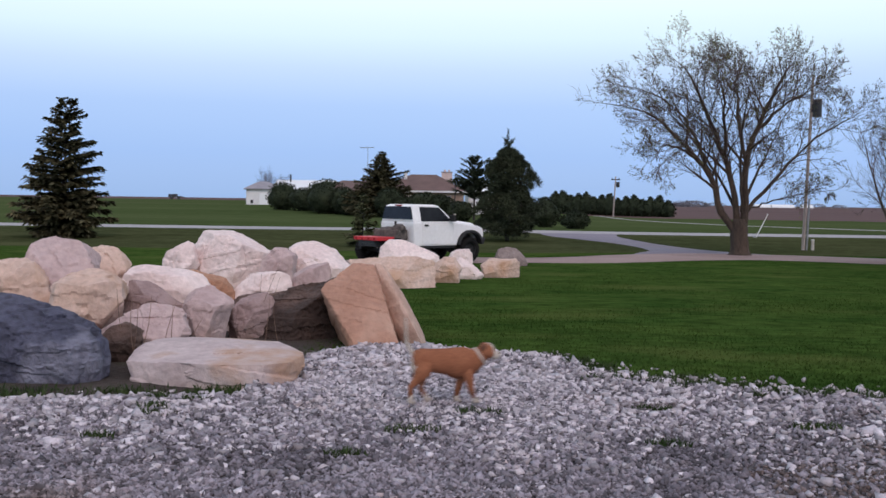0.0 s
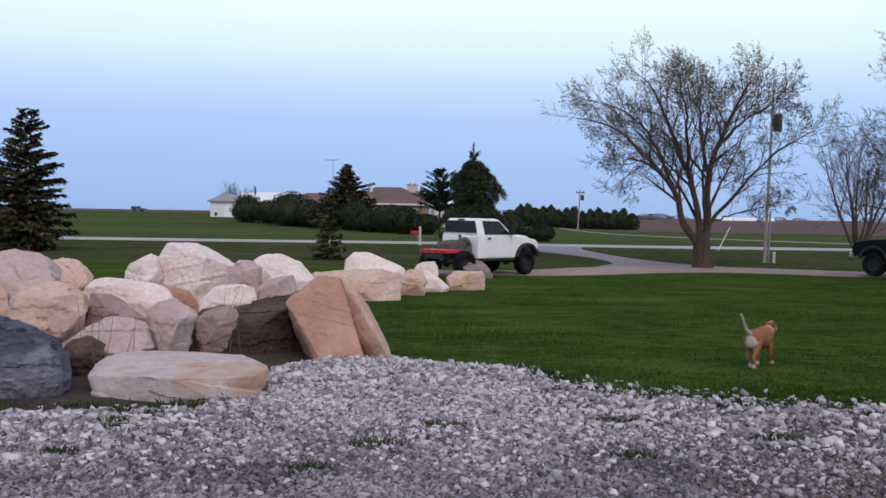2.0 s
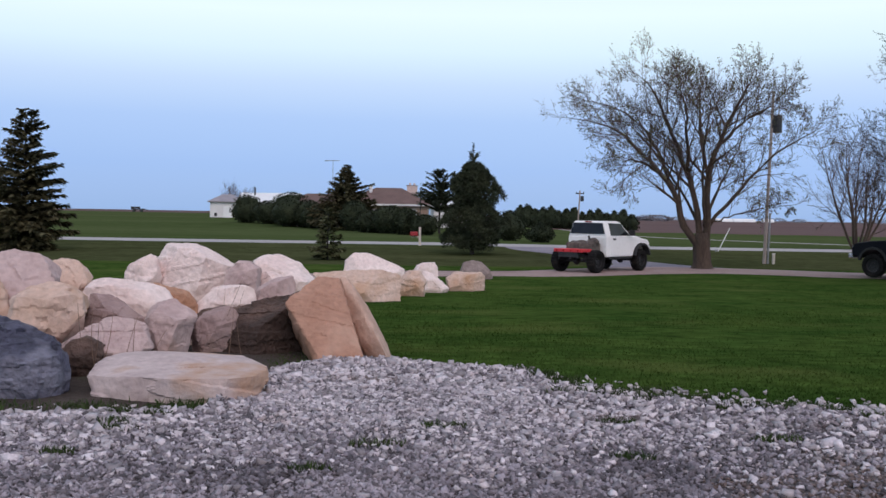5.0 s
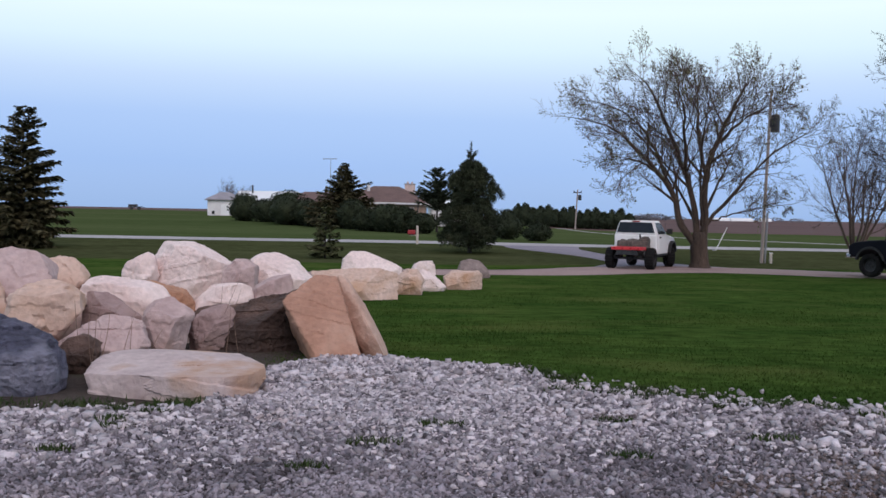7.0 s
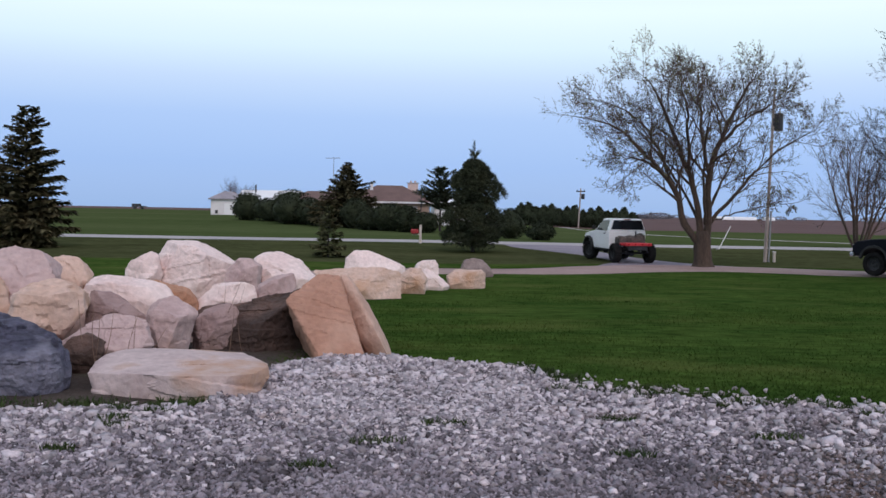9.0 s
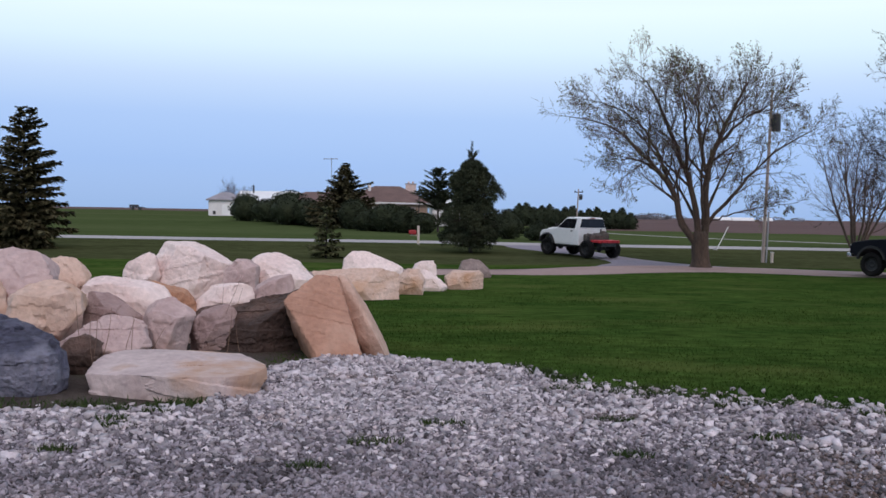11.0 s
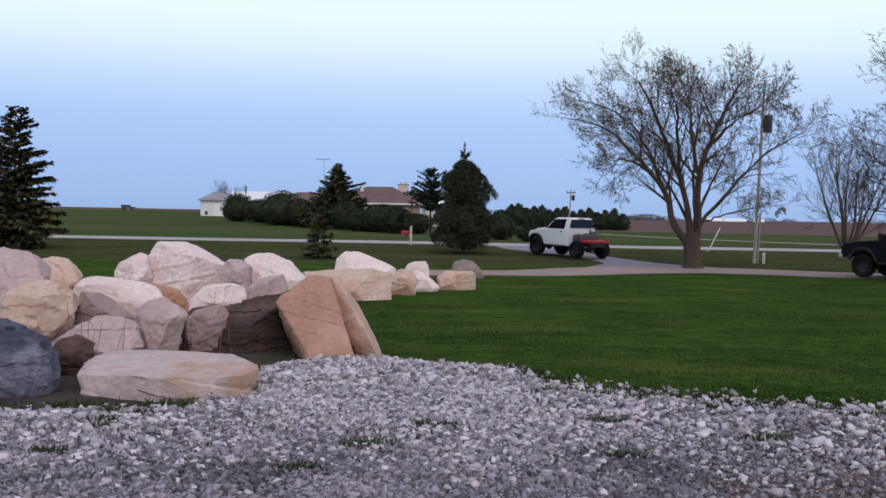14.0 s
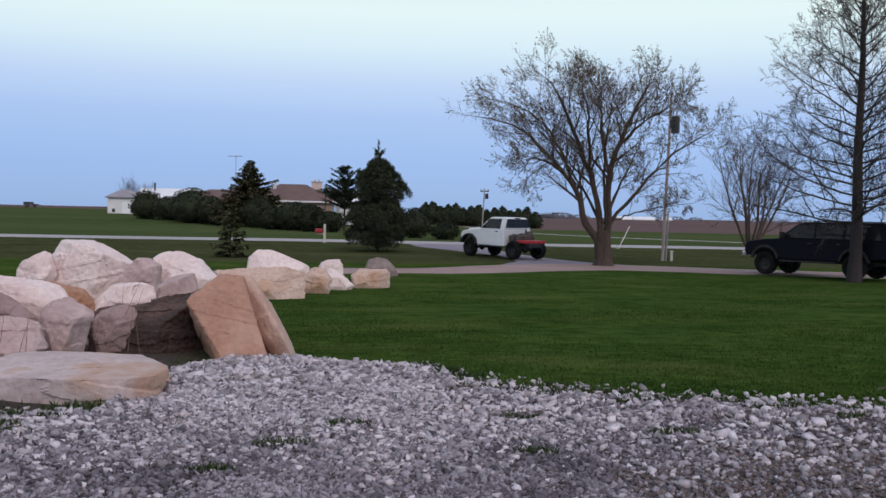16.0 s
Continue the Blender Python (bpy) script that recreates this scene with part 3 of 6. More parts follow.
boulder(-3.56, 10.75, M["rockpink"], 11, "small pinkish boulder with a dark cracked underside", [(-.51, .36), (-.41, .45), (-.22, .54), (.06, .57), (.22, .53), (.32, .39), (.37, .23), (.33, .17), (.13, .15), (-.03, .31), (-.24, .34)], .32, 0.7, rough=0.06)
# dark stone added to stand for the shaded hollow under the small boulder
boulder(-3.58, 10.75, M["rockbrown"], 32, "dark brown filler for the shaded hollow under the small boulder", [(-.2, .31), (-.01, .37), (.21, .34), (.24, .08), (-.22, .07)], .12, 0.5, rough=0.08)
boulder(-3.79, 10.35, M["rockbrown"], 24, "dark brown stone at the foot of the pile", [(-.24, .3), (-.11, .4), (.04, .44), (.17, .37), (.21, .2), (.1, .04), (.05, -.11), (-.22, -.11)], .25, 0.6, rough=0.06)
boulder(-4.5, 11.2, M["rockcream"], 4, "cream and orange stained boulder stacked on darker stone", [(-.5, .52), (-.44, .7), (-.31, .83), (-.06, .92), (.2, .89), (.39, .75), (.43, .67), (.4, .53), (.2, .3), (.02, .34), (-.32, .46)], .38, 0.9, rough=0.045)
boulder(-5.13, 11.9, M["rockpink"], 5, "pale pink limestone boulder with a notched top", [(-.48, .89), (-.34, 1.18), (-.19, 1.27), (-.06, 1.21), (.15, 1.25), (.27, 1.11), (.32, .92), (.45, .85), (.4, .56), (-.05, .27), (-.47, .41)], .35, 0.9)
boulder(-5.51, 11.5, M["rockcream"], 25, "cream pink boulder behind the blue-grey one", [(-.58, .91), (-.24, .97), (.1, 1.02), (.22, .95), (.37, .76), (.47, .46), (.23, .32), (-.58, .44)], .3, 0.8)
boulder(-6.78, 12.4, M["rockwhite"], 26, "pale boulder at the far end of the pile", [(-.45, .83), (-.3, 1.05), (.07, 1.11), (.36, .99), (.43, .7), (.35, .19), (-.46, .18)], .35, 1.0)
boulder(-5.03, 13.2, M["rockcream"], 6, "cream limestone boulder with a sloping top", [(-.33, .89), (-.25, 1.03), (-.16, 1.09), (.09, 1.07), (.22, .93), (.3, .73), (.25, .59), (-.13, .66)], .36, 0.8)
boulder(-4.18, 13.0, M["rockwhite"], 9, "whitish boulder wedged into the middle of the pile", [(-.55, .7), (-.47, .84), (-.37, .85), (-.13, .79), (-.06, .86), (.21, .8), (.46, .75), (.59, .6), (.42, .52), (.23, .43), (-.05, .41), (-.31, .58)], .35, 0.9)
boulder(-4.06, 12.1, M["rockpinkshade"], 28, "pinkish flat stone wedged between boulders, shade in its colour", [(-.37, .55), (-.35, .71), (-.13, .73), (.05, .61), (.28, .5), (.42, .42), (.42, .15), (-.32, .13)], .24, 0.7)
boulder(-4.28, 16.4, M["rockwhite"], 8, "large white limestone boulder with a peaked top", [(-.62, .42), (-.53, .94), (-.46, 1.12), (-.36, 1.22), (-.18, 1.24), (.16, 1.19), (.59, 1.01), (.89, .81), (.86, .55), (.21, .16), (-.54, .14)], .7, 1.4, sub=6)
boulder(-4.92, 16.0, M["rockwhite"], 7, "whitish limestone boulder beside a larger peaked one", [(-.3, .54), (-.28, .74), (-.17, .89), (-.01, .99), (.14, 1.04), (.26, .96), (.34, .64), (.22, .36), (-.24, .36)], .35, 1.0)
boulder(-3.14, 15.3, M["rockpink"], 15, "grey-white limestone boulder with a ragged top", [(-.3, .58), (-.27, .83), (-.07, .99), (.12, .98), (.26, .89), (.25, .63), (.04, .54)], .25, 0.8)
boulder(-2.94, 17.6, M["rockwhite"], 16, "white limestone boulder sloping away", [(-.53, .46), (-.49, .88), (-.29, .99), (-.04, 1.02), (.28, .88), (.64, .56), (.57, .38), (-.13, .27)], .6, 1.2)
boulder(-2.72, 15.6, M["rockwhite"], 30, "pale block behind the big tan boulder", [(-.22, .61), (-.27, .82), (-.01, .81), (.28, .67), (.3, .53), (-.09, .48)], .15, 0.7)
boulder(-3.08, 13.6, M["rockwhite"], 13, "flat white limestone block resting on the big tan boulder", [(-.39, .46), (-.28, .57), (-.11, .71), (.26, .75), (.44, .72), (.46, .62), (.09, .58), (-.13, .48), (-.34, .38)], .28, 0.8)
boulder(-2.38, 13.9, M["rockpink"], 14, "grey-pink boulder behind the big tan boulder", [(-.33, .49), (-.28, .69), (-.02, .82), (.23, .87), (.27, .67), (.12, .46)], .25, 0.8)
boulder(-3.75, 13.5, M["rockrust"], 12, "rust-coloured sloping stone between pale boulders", [(-.43, .74), (-.28, .76), (-.08, .74), (.24, .64), (.37, .44), (.35, .28), (.01, .28), (-.22, .58)], .25, 0.7)
boulder(-3.15, 13.1, M["rockbrown"], 31, "dark grey-brown stone under the pile", [(-.21, .33), (-.1, .44), (.2, .5), (.27, .26), (-.17, .21)], .1, 0.6)
boulder(-2.08, 22.4, M["rockcream"], 17, "long cream limestone block at the lawn edge", [(-.97, .39), (-.86, .45), (-.3, .49), (.97, .48), (1.13, .31), (1.08, -.08), (.22, -.24), (-.42, -.24), (-.81, -.12)], .5, 1.2, rough=0.03, strata=1.6)
boulder(-0.84, 24.2, M["rockcream"], 18, "cream limestone block with a broken face", [(-.35, -.23), (-.33, .21), (-.08, .39), (.19, .39), (.33, .17), (.31, -.08), (-.05, -.22)], .3, 0.9)
boulder(-2.13, 27.0, M["rockwhite"], 19, "pale limestone boulder with a long sloping back", [(-.71, .16), (-.66, .47), (-.41, .69), (-.06, .7), (.48, .49), (.98, .26), (.98, .01), (-.59, -.02)], .5, 1.4)
boulder(-0.64, 29.0, M["rockwhite"], 20, "small square pale limestone block", [(-.4, .05), (-.24, .28), (-.06, .35), (.29, .38), (.39, .1), (.33, -.17), (-.3, -.15)], .5, 1.0)
boulder(-0.36, 26.3, M["rockwhite"], 21, "low white limestone wedge at the lawn edge", [(-.36, -.27), (-.37, .21), (-.17, .28), (.14, .07), (.44, -.19), (.38, -.28), (-.03, -.32)], .4, 0.9)
boulder(0.48, 27.2, M["rockcream"], 22, "rounded cream limestone block at the end of the row", [(-.52, .02), (-.4, .16), (-.28, .21), (.46, .22), (.57, .07), (.55, -.21), (.35, -.29), (-.27, -.27), (-.49, -.14)], .5, 1.0, rough=0.03)
boulder(0.98, 33.5, M["rockgrey"], 23, "low grey-brown rounded boulder beside the drive", [(-.62, -.15), (-.45, .16), (-.13, .25), (.17, .18), (.44, -.05), (.57, -.35), (.49, -.54), (.23, -.64), (-.73, -.57)], .6, 1.2)


# ---- trees and shrubs ----
class Wood:
    """Collects tapered tubes into one mesh."""

    def __init__(self):
        self.v, self.f = [], []

    def tube(self, pts, radii, sides=5):
        base = len(self.v)
        for i, p in enumerate(pts):
            d = (pts[min(i + 1, len(pts) - 1)] - pts[max(i - 1, 0)]).normalized()
            u = d.orthogonal().normalized()
            w = d.cross(u)
            for k in range(sides):
                a = 6.2832 * k / sides
                self.v.append(p + (u * math.cos(a) + w * math.sin(a)) * radii[i])
        for i in range(len(pts) - 1):
            for k in range(sides):
                a, b = base + i * sides + k, base + i * sides + (k + 1) % sides
                self.f.append((a, b, b + sides, a + sides))
        self.f.append(tuple(base + (len(pts) - 1) * sides + k for k in range(sides)))

    def mesh(self, name, material):
        return mesh(name, self.v, self.f, material, True)


class Leaves:
    """Collects small folded leaves or needle sprays."""

    def __init__(self):
        self.v, self.f = [], []

    def leaf(self, p, d, side, length, width, droop=0.0):
        k = len(self.v)
        n = d.cross(side)
        m = p + d * length * 0.5
        tip = p + d * length - Vector((0, 0, droop * length))
        self.v += [p, m + side * width, tip, m - side * width + n * width * 0.3]
        self.f += [(k, k + 1, k + 2), (k, k + 2, k + 3)]

    def mesh(self, name, material):
        return mesh(name, self.v, self.f, material)


def rand_dir(r):
    return Vector((r.gauss(0, 1), r.gauss(0, 1), r.gauss(0, 1))).normalized()


def grow(wood, twigs, tips, r, p, d, length, radius, depth, opt):
    """One limb and the limbs that spring from it."""
    n = 7 if depth > 1 else 4
    pts, radii, q = [p.copy()], [radius], p.copy()
    end = radius * 0.2
    for i in range(n):
        f = (i + 1) / n
        d = (d + rand_dir(r) * opt["bend"] + Vector((0, 0, opt["rise"][depth]))).normalized()
        q = q + d * length / n
        pts.append(q.copy())
        radii.append(radius + (end - radius) * f)
    (wood if radius > opt["split"] else twigs).tube(pts, radii, 7 if radius > 0.06 else (4 if radius > 0.018 else 3))
    if depth == 0:
        for i in range(1, n + 1):
            tips.append((pts[i], (pts[i] - pts[i - 1]).normalized()))
        return
    kids = opt["kids"][depth]
    for j in range(kids):
        f = opt["first"] + (1 - opt["first"]) * (j + r.random() * 0.8) / kids
        i = min(int(f * n), n - 1)
        t = f * n - i
        o = pts[i].lerp(pts[i + 1], min(t, 1))
        along = (pts[i + 1] - pts[i]).normalized()
        out = along.orthogonal().normalized()
        out.rotate(Matrix.Rotation(2.4 * j + r.uniform(-.6, .6), 3, along))
        a = r.uniform(*opt["angle"])
        nd = (along * math.cos(a) + out * math.sin(a)).normalized()
        grow(wood, twigs, tips, r, o, nd, length * r.uniform(*opt["short"]) * (1.1 - 0.4 * f), max(radii[i] * r.uniform(0.45, 0.62), 0.0075), depth - 1, opt)
    tips.append((pts[-1], d))


def leaves_on(tips, r, share, size, count):
    lv = Leaves()
    for p, d in tips:
        if r.random() > share:
            continue
        for _ in range(count):
            e = (d + rand_dir(r) * 1.2).normalized()
            s = e.cross(rand_dir(r)).normalized()
            lv.leaf(p + rand_dir(r) * size * 0.8, e, s, size * r.uniform(0.6, 1.3), size * 0.33, 0.3)
    return lv


def limb_line(pts, n=14):
    """A smooth curve through a limb's bends."""
    p = [2 * pts[0] - pts[1]] + pts + [2 * pts[-1] - pts[-2]]
    out = []
    for i in range(n + 1):
        u = (len(pts) - 1) * i / n
        k = min(int(u), len(pts) - 2)
        f = u - k
        a, b, c, d = p[k:k + 4]
        out.append(0.5 * (2 * b + (c - a) * f + (2 * a - 5 * b + 4 * c - d) * f**2 + (3 * b - a - 3 * c + d) * f**3))
    return out


def spreading_tree(x, y):
    """The broad tree on the lawn: a short bole that forks low, long arching limbs, a thin veil of young leaves."""
    r = random.Random(14)
    t = thing("tree", x, y, gz(x, y) - 0.05, 0, "broad spreading tree with thin young leaves and grey-brown bark", "tree")
    wood, twigs, tips = Wood(), Wood(), []
    bole = [Vector(p) for p in ((0, 0, -0.1), (0, 0, 0.12), (0, 0, 0.3), (0, 0, 0.6), (-0.02, 0, 0.9), (-0.03, 0, 1.2), (-0.03, 0.02, 1.6))]
    wood.tube(bole, [0.60, 0.45, 0.38, 0.355, 0.355, 0.35, 0.26], 18)
    opt = dict(bend=0.17, rise=(0.0, 0.02, 0.03, 0.03, 0.05), kids=(0, 5, 5, 5, 6), first=0.2, angle=(0.35, 0.85), short=(0.45, 0.74), split=0.028)

    def limb(radius, kids, reach, *bends):
        pts = limb_line([Vector(b) for b in bends])
        n = len(pts) - 1
        for i in range(1, n + 1):
            pts[i] = pts[i] + rand_dir(r) * 0.05
        rad = [max(radius * (1 - i / n) ** 0.8, 0.012) for i in range(n + 1)]
        wood.tube(pts, rad, 9)
        for j in range(kids):
            f = 0.24 + 0.74 * (j + 0.8 * r.random()) / kids
            i = min(int(f * n), n - 1)
            along = (pts[i + 1] - pts[i]).normalized()
            out = along.orthogonal().normalized()
            out.rotate(Matrix.Rotation(2.4 * j + r.uniform(-.6, .6), 3, along))
            a = r.uniform(0.45, 0.95)
            d = (along * math.cos(a) + out * math.sin(a) + Vector((0, 0, 0.12))).normalized()
            grow(wood, twigs, tips, r, pts[i].copy(), d, reach * r.uniform(0.6, 1.1) * (1.15 - 0.55 * f), max(rad[i] * 0.55, 0.014), 3 if reach > 1.2 else 2, opt)
        grow(wood, twigs, tips, r, pts[-1].copy(), (pts[-1] - pts[-2]).normalized(), reach * 0.45, 0.012, 2, opt)

    limb(0.163, 13, 2.56, (-0.22, 0, 1.1), (-0.85, 0.05, 2.0), (-1.20, 0.0, 3.1), (-1.9, -0.2, 4.1), (-2.9, -0.4, 5.0), (-3.9, -0.5, 5.9), (-5.8, -0.7, 6.3))
    limb(0.088, 10, 2.32, (-1.25, 0.0, 3.2), (-1.6, 0.6, 4.5), (-2.2, 1.2, 5.8), (-3.3, 1.7, 6.9), (-4.9, 2.0, 7.3))
    limb(0.068, 9, 1.95, (-1.9, -0.2, 4.1), (-2.8, -0.9, 4.5), (-3.5, -1.4, 4.5), (-3.9, -1.7, 4.0))
    limb(0.150, 12, 2.44, (-0.1, 0.05, 1.3), (-0.25, 0.1, 2.6), (-0.55, 0.2, 3.8), (-1.1, 0.3, 5.2), (-1.7, 0.2, 6.5), (-2.4, 0.0, 7.7), (-3.0, -0.1, 8.2))
    limb(0.088, 10, 2.20, (-0.6, 0.2, 3.9), (-0.9, -0.6, 5.1), (-1.1, -1.2, 6.3), (-1.4, -1.6, 7.2), (-1.6, -1.9, 7.8))
    limb(0.170, 12, 2.44, (0.12, -0.02, 1.2), (0.10, -0.1, 2.6), (0.12, -0.2, 4.2), (0.55, -0.3, 5.4), (1.1, -0.4, 6.7), (1.5, -0.4, 7.5), (1.75, -0.4, 8.1))
    limb(0.095, 11, 2.20, (0.12, -0.2, 4.1), (-0.1, 0.3, 5.4), (-0.05, 0.8, 6.7), (-0.4, 1.2, 7.4), (-0.7, 1.4, 8.0))
    limb(0.082, 10, 2.07, (0.5, -0.3, 5.3), (1.3, -0.9, 6.2), (1.9, -1.4, 6.6), (2.4, -1.7, 7.0))
    limb(0.088, 12, 2.20, (0.28, 0.02, 1.95), (1.2, 0.1, 3.1), (2.1, 0.1, 4.1), (3.1, 0.0, 5.1), (4.1, -0.1, 5.7), (4.8, -0.1, 6.1))
    limb(0.041, 8, 1.46, (0.3, 0.0, 2.0), (1.1, -0.4, 2.35), (2.2, -0.8, 2.65), (3.4, -1.0, 2.8))
    limb(0.068, 10, 1.95, (0.1, 0.1, 1.7), (0.7, 0.9, 3.2), (1.5, 1.7, 4.5), (2.3, 2.3, 5.9), (2.9, 2.7, 6.9))
    limb(0.068, 10, 2.07, (0.0, -0.1, 1.9), (-0.3, -1.0, 3.4), (-0.5, -1.8, 4.9), (-0.5, -2.4, 6.3), (-0.3, -2.7, 7.4))
    limb(0.068, 10, 2.07, (-0.2, 0.1, 2.0), (-0.9, 1.0, 3.6), (-1.6, 1.8, 4.9), (-2.4, 2.5, 6.0), (-3.2, 2.9, 6.7))
    for v in wood.v:
        if v.z < 3:
            v += Vector((v.x, v.y, 0)) * (0.18 * noise.noise(Vector((v.x * 6, v.y * 6, v.z * 1.6))) + (0.25 * abs(math.sin(2.5 * math.atan2(v.y, v.x))) if v.z < 0.1 else 0)) * (1 if abs(v.x) < 0.7 else 0)
    piece("trunk", wood.mesh("trunk", M["bark"]), t)
    piece("twig_work", twigs.mesh("twig_work", M["twig"]), t, label="fine bare grey twigs")
    piece("crown", leaves_on(tips, r, 0.13, 0.085, 1).mesh("crown", M["leaf"]), t, label="sparse yellow-green young leaves")


def straight_tree(x, y):
    """The tree by the parked car: one straight stem, level boughs in tiers."""
    r = random.Random(23)
    t = thing("tree", x, y, gz(x, y) - 0.05, 0, "tall straight tree with level dark boughs and pale buds", "tree")
    wood, twigs, tips = Wood(), Wood(), []
    top = 12.5
    stem = [Vector((0.02 * math.sin(k), 0.02 * math.cos(k * 1.3), -0.1 + top * k / 12)) for k in range(13)]
    wood.tube(stem, [0.30] + [0.21 * (1 - k / 12.6) + 0.02 for k in range(1, 13)], 10)
    opt = dict(bend=0.14, rise=(0.03, 0.04, 0.05, 0.04), kids=(0, 5, 7, 7), first=0.15, angle=(0.4, 0.95), short=(0.34, 0.55), split=0.03)
    z, k = 2.05, 0
    while z < top - 0.4:
        f = (z - 2) / (top - 2)
        ln = 3.7 * (1 - f) ** 0.65 + 0.4
        a = 2.4 * k + r.uniform(-.4, .4)
        up = 0.05 + 0.8 * f
        o = Vector((0, 0, z))
        grow(wood, twigs, tips, r, o, Vector((math.cos(a), math.sin(a), up)).normalized(), ln * r.uniform(.8, 1.1), 0.055 * (1 - 0.6 * f), 3 if f < 0.75 else 2, opt)
        z += 0.115 + 0.07 * f
        k += 1
    piece("trunk", wood.mesh("trunk", M["barkdark"]), t)
    piece("twig_work", twigs.mesh("twig_work", M["barkdark"]), t, label="fine dark twigs")
    piece("crown", leaves_on(tips, r, 0.30, 0.055, 1).mesh("crown", M["bud"]), t, label="pale opening buds")


def bare_tree(x, y, height, spread, stems, seed, label, depth=3, width=0.10):
    r = random.Random(seed)
    t = thing("tree", x, y, gz(x, y) - 0.05, 0, label, "tree")
    wood, twigs, tips = Wood(), Wood(), []
    opt = dict(bend=0.11, rise=(0.03, 0.05, 0.06, 0.06), kids=(0, 6, 8, 9), first=0.18, angle=(0.35, 0.85), short=(0.36, 0.58), split=0.04)
    for k in range(stems):
        a = 6.283 * k / stems + r.uniform(-.3, .3)
        s = spread * r.uniform(0.3, 1.0)
        grow(wood, twigs, tips, r, Vector((0.25 * math.cos(a), 0.25 * math.sin(a), -0.1)), Vector((s * math.cos(a), s * math.sin(a), 1)).normalized(), height * r.uniform(.7, .92), width, depth, opt)
    piece("trunk", wood.mesh("trunk", M["bark"]), t)
    piece("twig_work", twigs.mesh("twig_work", M["twig"]), t, label="fine bare reddish twigs")


def conifer(x, y, height, width, seed, label, needles="spruce", step=0.2, per=9, dense=1.0, first=0.25, droop=0.25, ragged=0.2, power=0.85, lean=0.0, spray=0.30, name="conifer", group="", full=0):
    """Tiers of drooping boughs, each fringed with needle sprays."""
    r = random.Random(seed)
    t = thing(name, x, y, gz(x, y) - 0.05, 0, label, "conifer", group)
    wood, lv = Wood(), Leaves()
    stem = [Vector((lean * k / 8, 0, height * k / 8)) for k in range(9)]
    wood.tube(stem, [max(0.02 * height * (1 - k / 8.3), 0.012) for k in range(9)], 7)
    z, k = first, 0
    while z < height - 0.05:
        f = z / height
        reach = width / 2 * min(1.0, 0.55 + 2.2 * f) * (1 - f) ** power + 0.10
        if full:
            reach = width / 2 * min(1.0, 0.76 + 0.6 * f) * (1 - f ** full) ** 1.05 + 0.08
        n = max(3, int(per * (0.45 + 0.55 * (1 - f))))
        for j in range(n):
            a = 6.283 * (j + r.random()) / n
            ln = reach * r.uniform(1 - ragged * 1.6, 1 + ragged)
            if full:
                ln *= 1 + 0.55 * noise.noise(Vector((math.cos(a) * 1.3 + seed, math.sin(a) * 1.3, z * 1.1)))
            d = Vector((math.cos(a), math.sin(a), 0.55 * f + 0.05))
            m = 6
            q = Vector((lean * f, 0, min(max(z + r.uniform(-0.6, 0.6) * step, 0.15), height)))
            pts = [q.copy()]
            for i in range(m):
                d = (d + Vector((0, 0, -droop * 0.22 if i < 3 else droop * 0.10))).normalized()
                q = q + d * ln / m
                pts.append(q.copy())
            wood.tube(pts, [max(0.022 * ln * (1 - i / 7), 0.006) for i in range(m + 1)], 3)
            cnt = int((ln / 0.036) * dense) + 6
            for c in range(cnt):
                u = 0.12 + 0.88 * (c + r.random()) / cnt
                i = min(int(u * m), m - 1)
                o = pts[i].lerp(pts[i + 1], u * m - i)
                al = (pts[i + 1] - pts[i]).normalized()
                sd = al.cross(Vector((0, 0, 1))).normalized() * (1 if c % 2 else -1)
                e = (al * 0.7 + sd * r.uniform(0.3, 1.0) + Vector((0, 0, r.uniform(-0.6, 0.35)))).normalized()
                lv.leaf(o, e, e.cross(Vector((0, 0, 1)) + rand_dir(r) * .5).normalized(), spray * r.uniform(0.6, 1.25) * (0.55 + 0.6 * (1 - f)), spray * 0.21, 0.18)
        z += step * r.uniform(0.5, 1.5)
        k += 1
    piece("trunk", wood.mesh("trunk", M["barkdark"]), t)
    piece("crown", lv.mesh("crown", M[needles]), t)
    return t


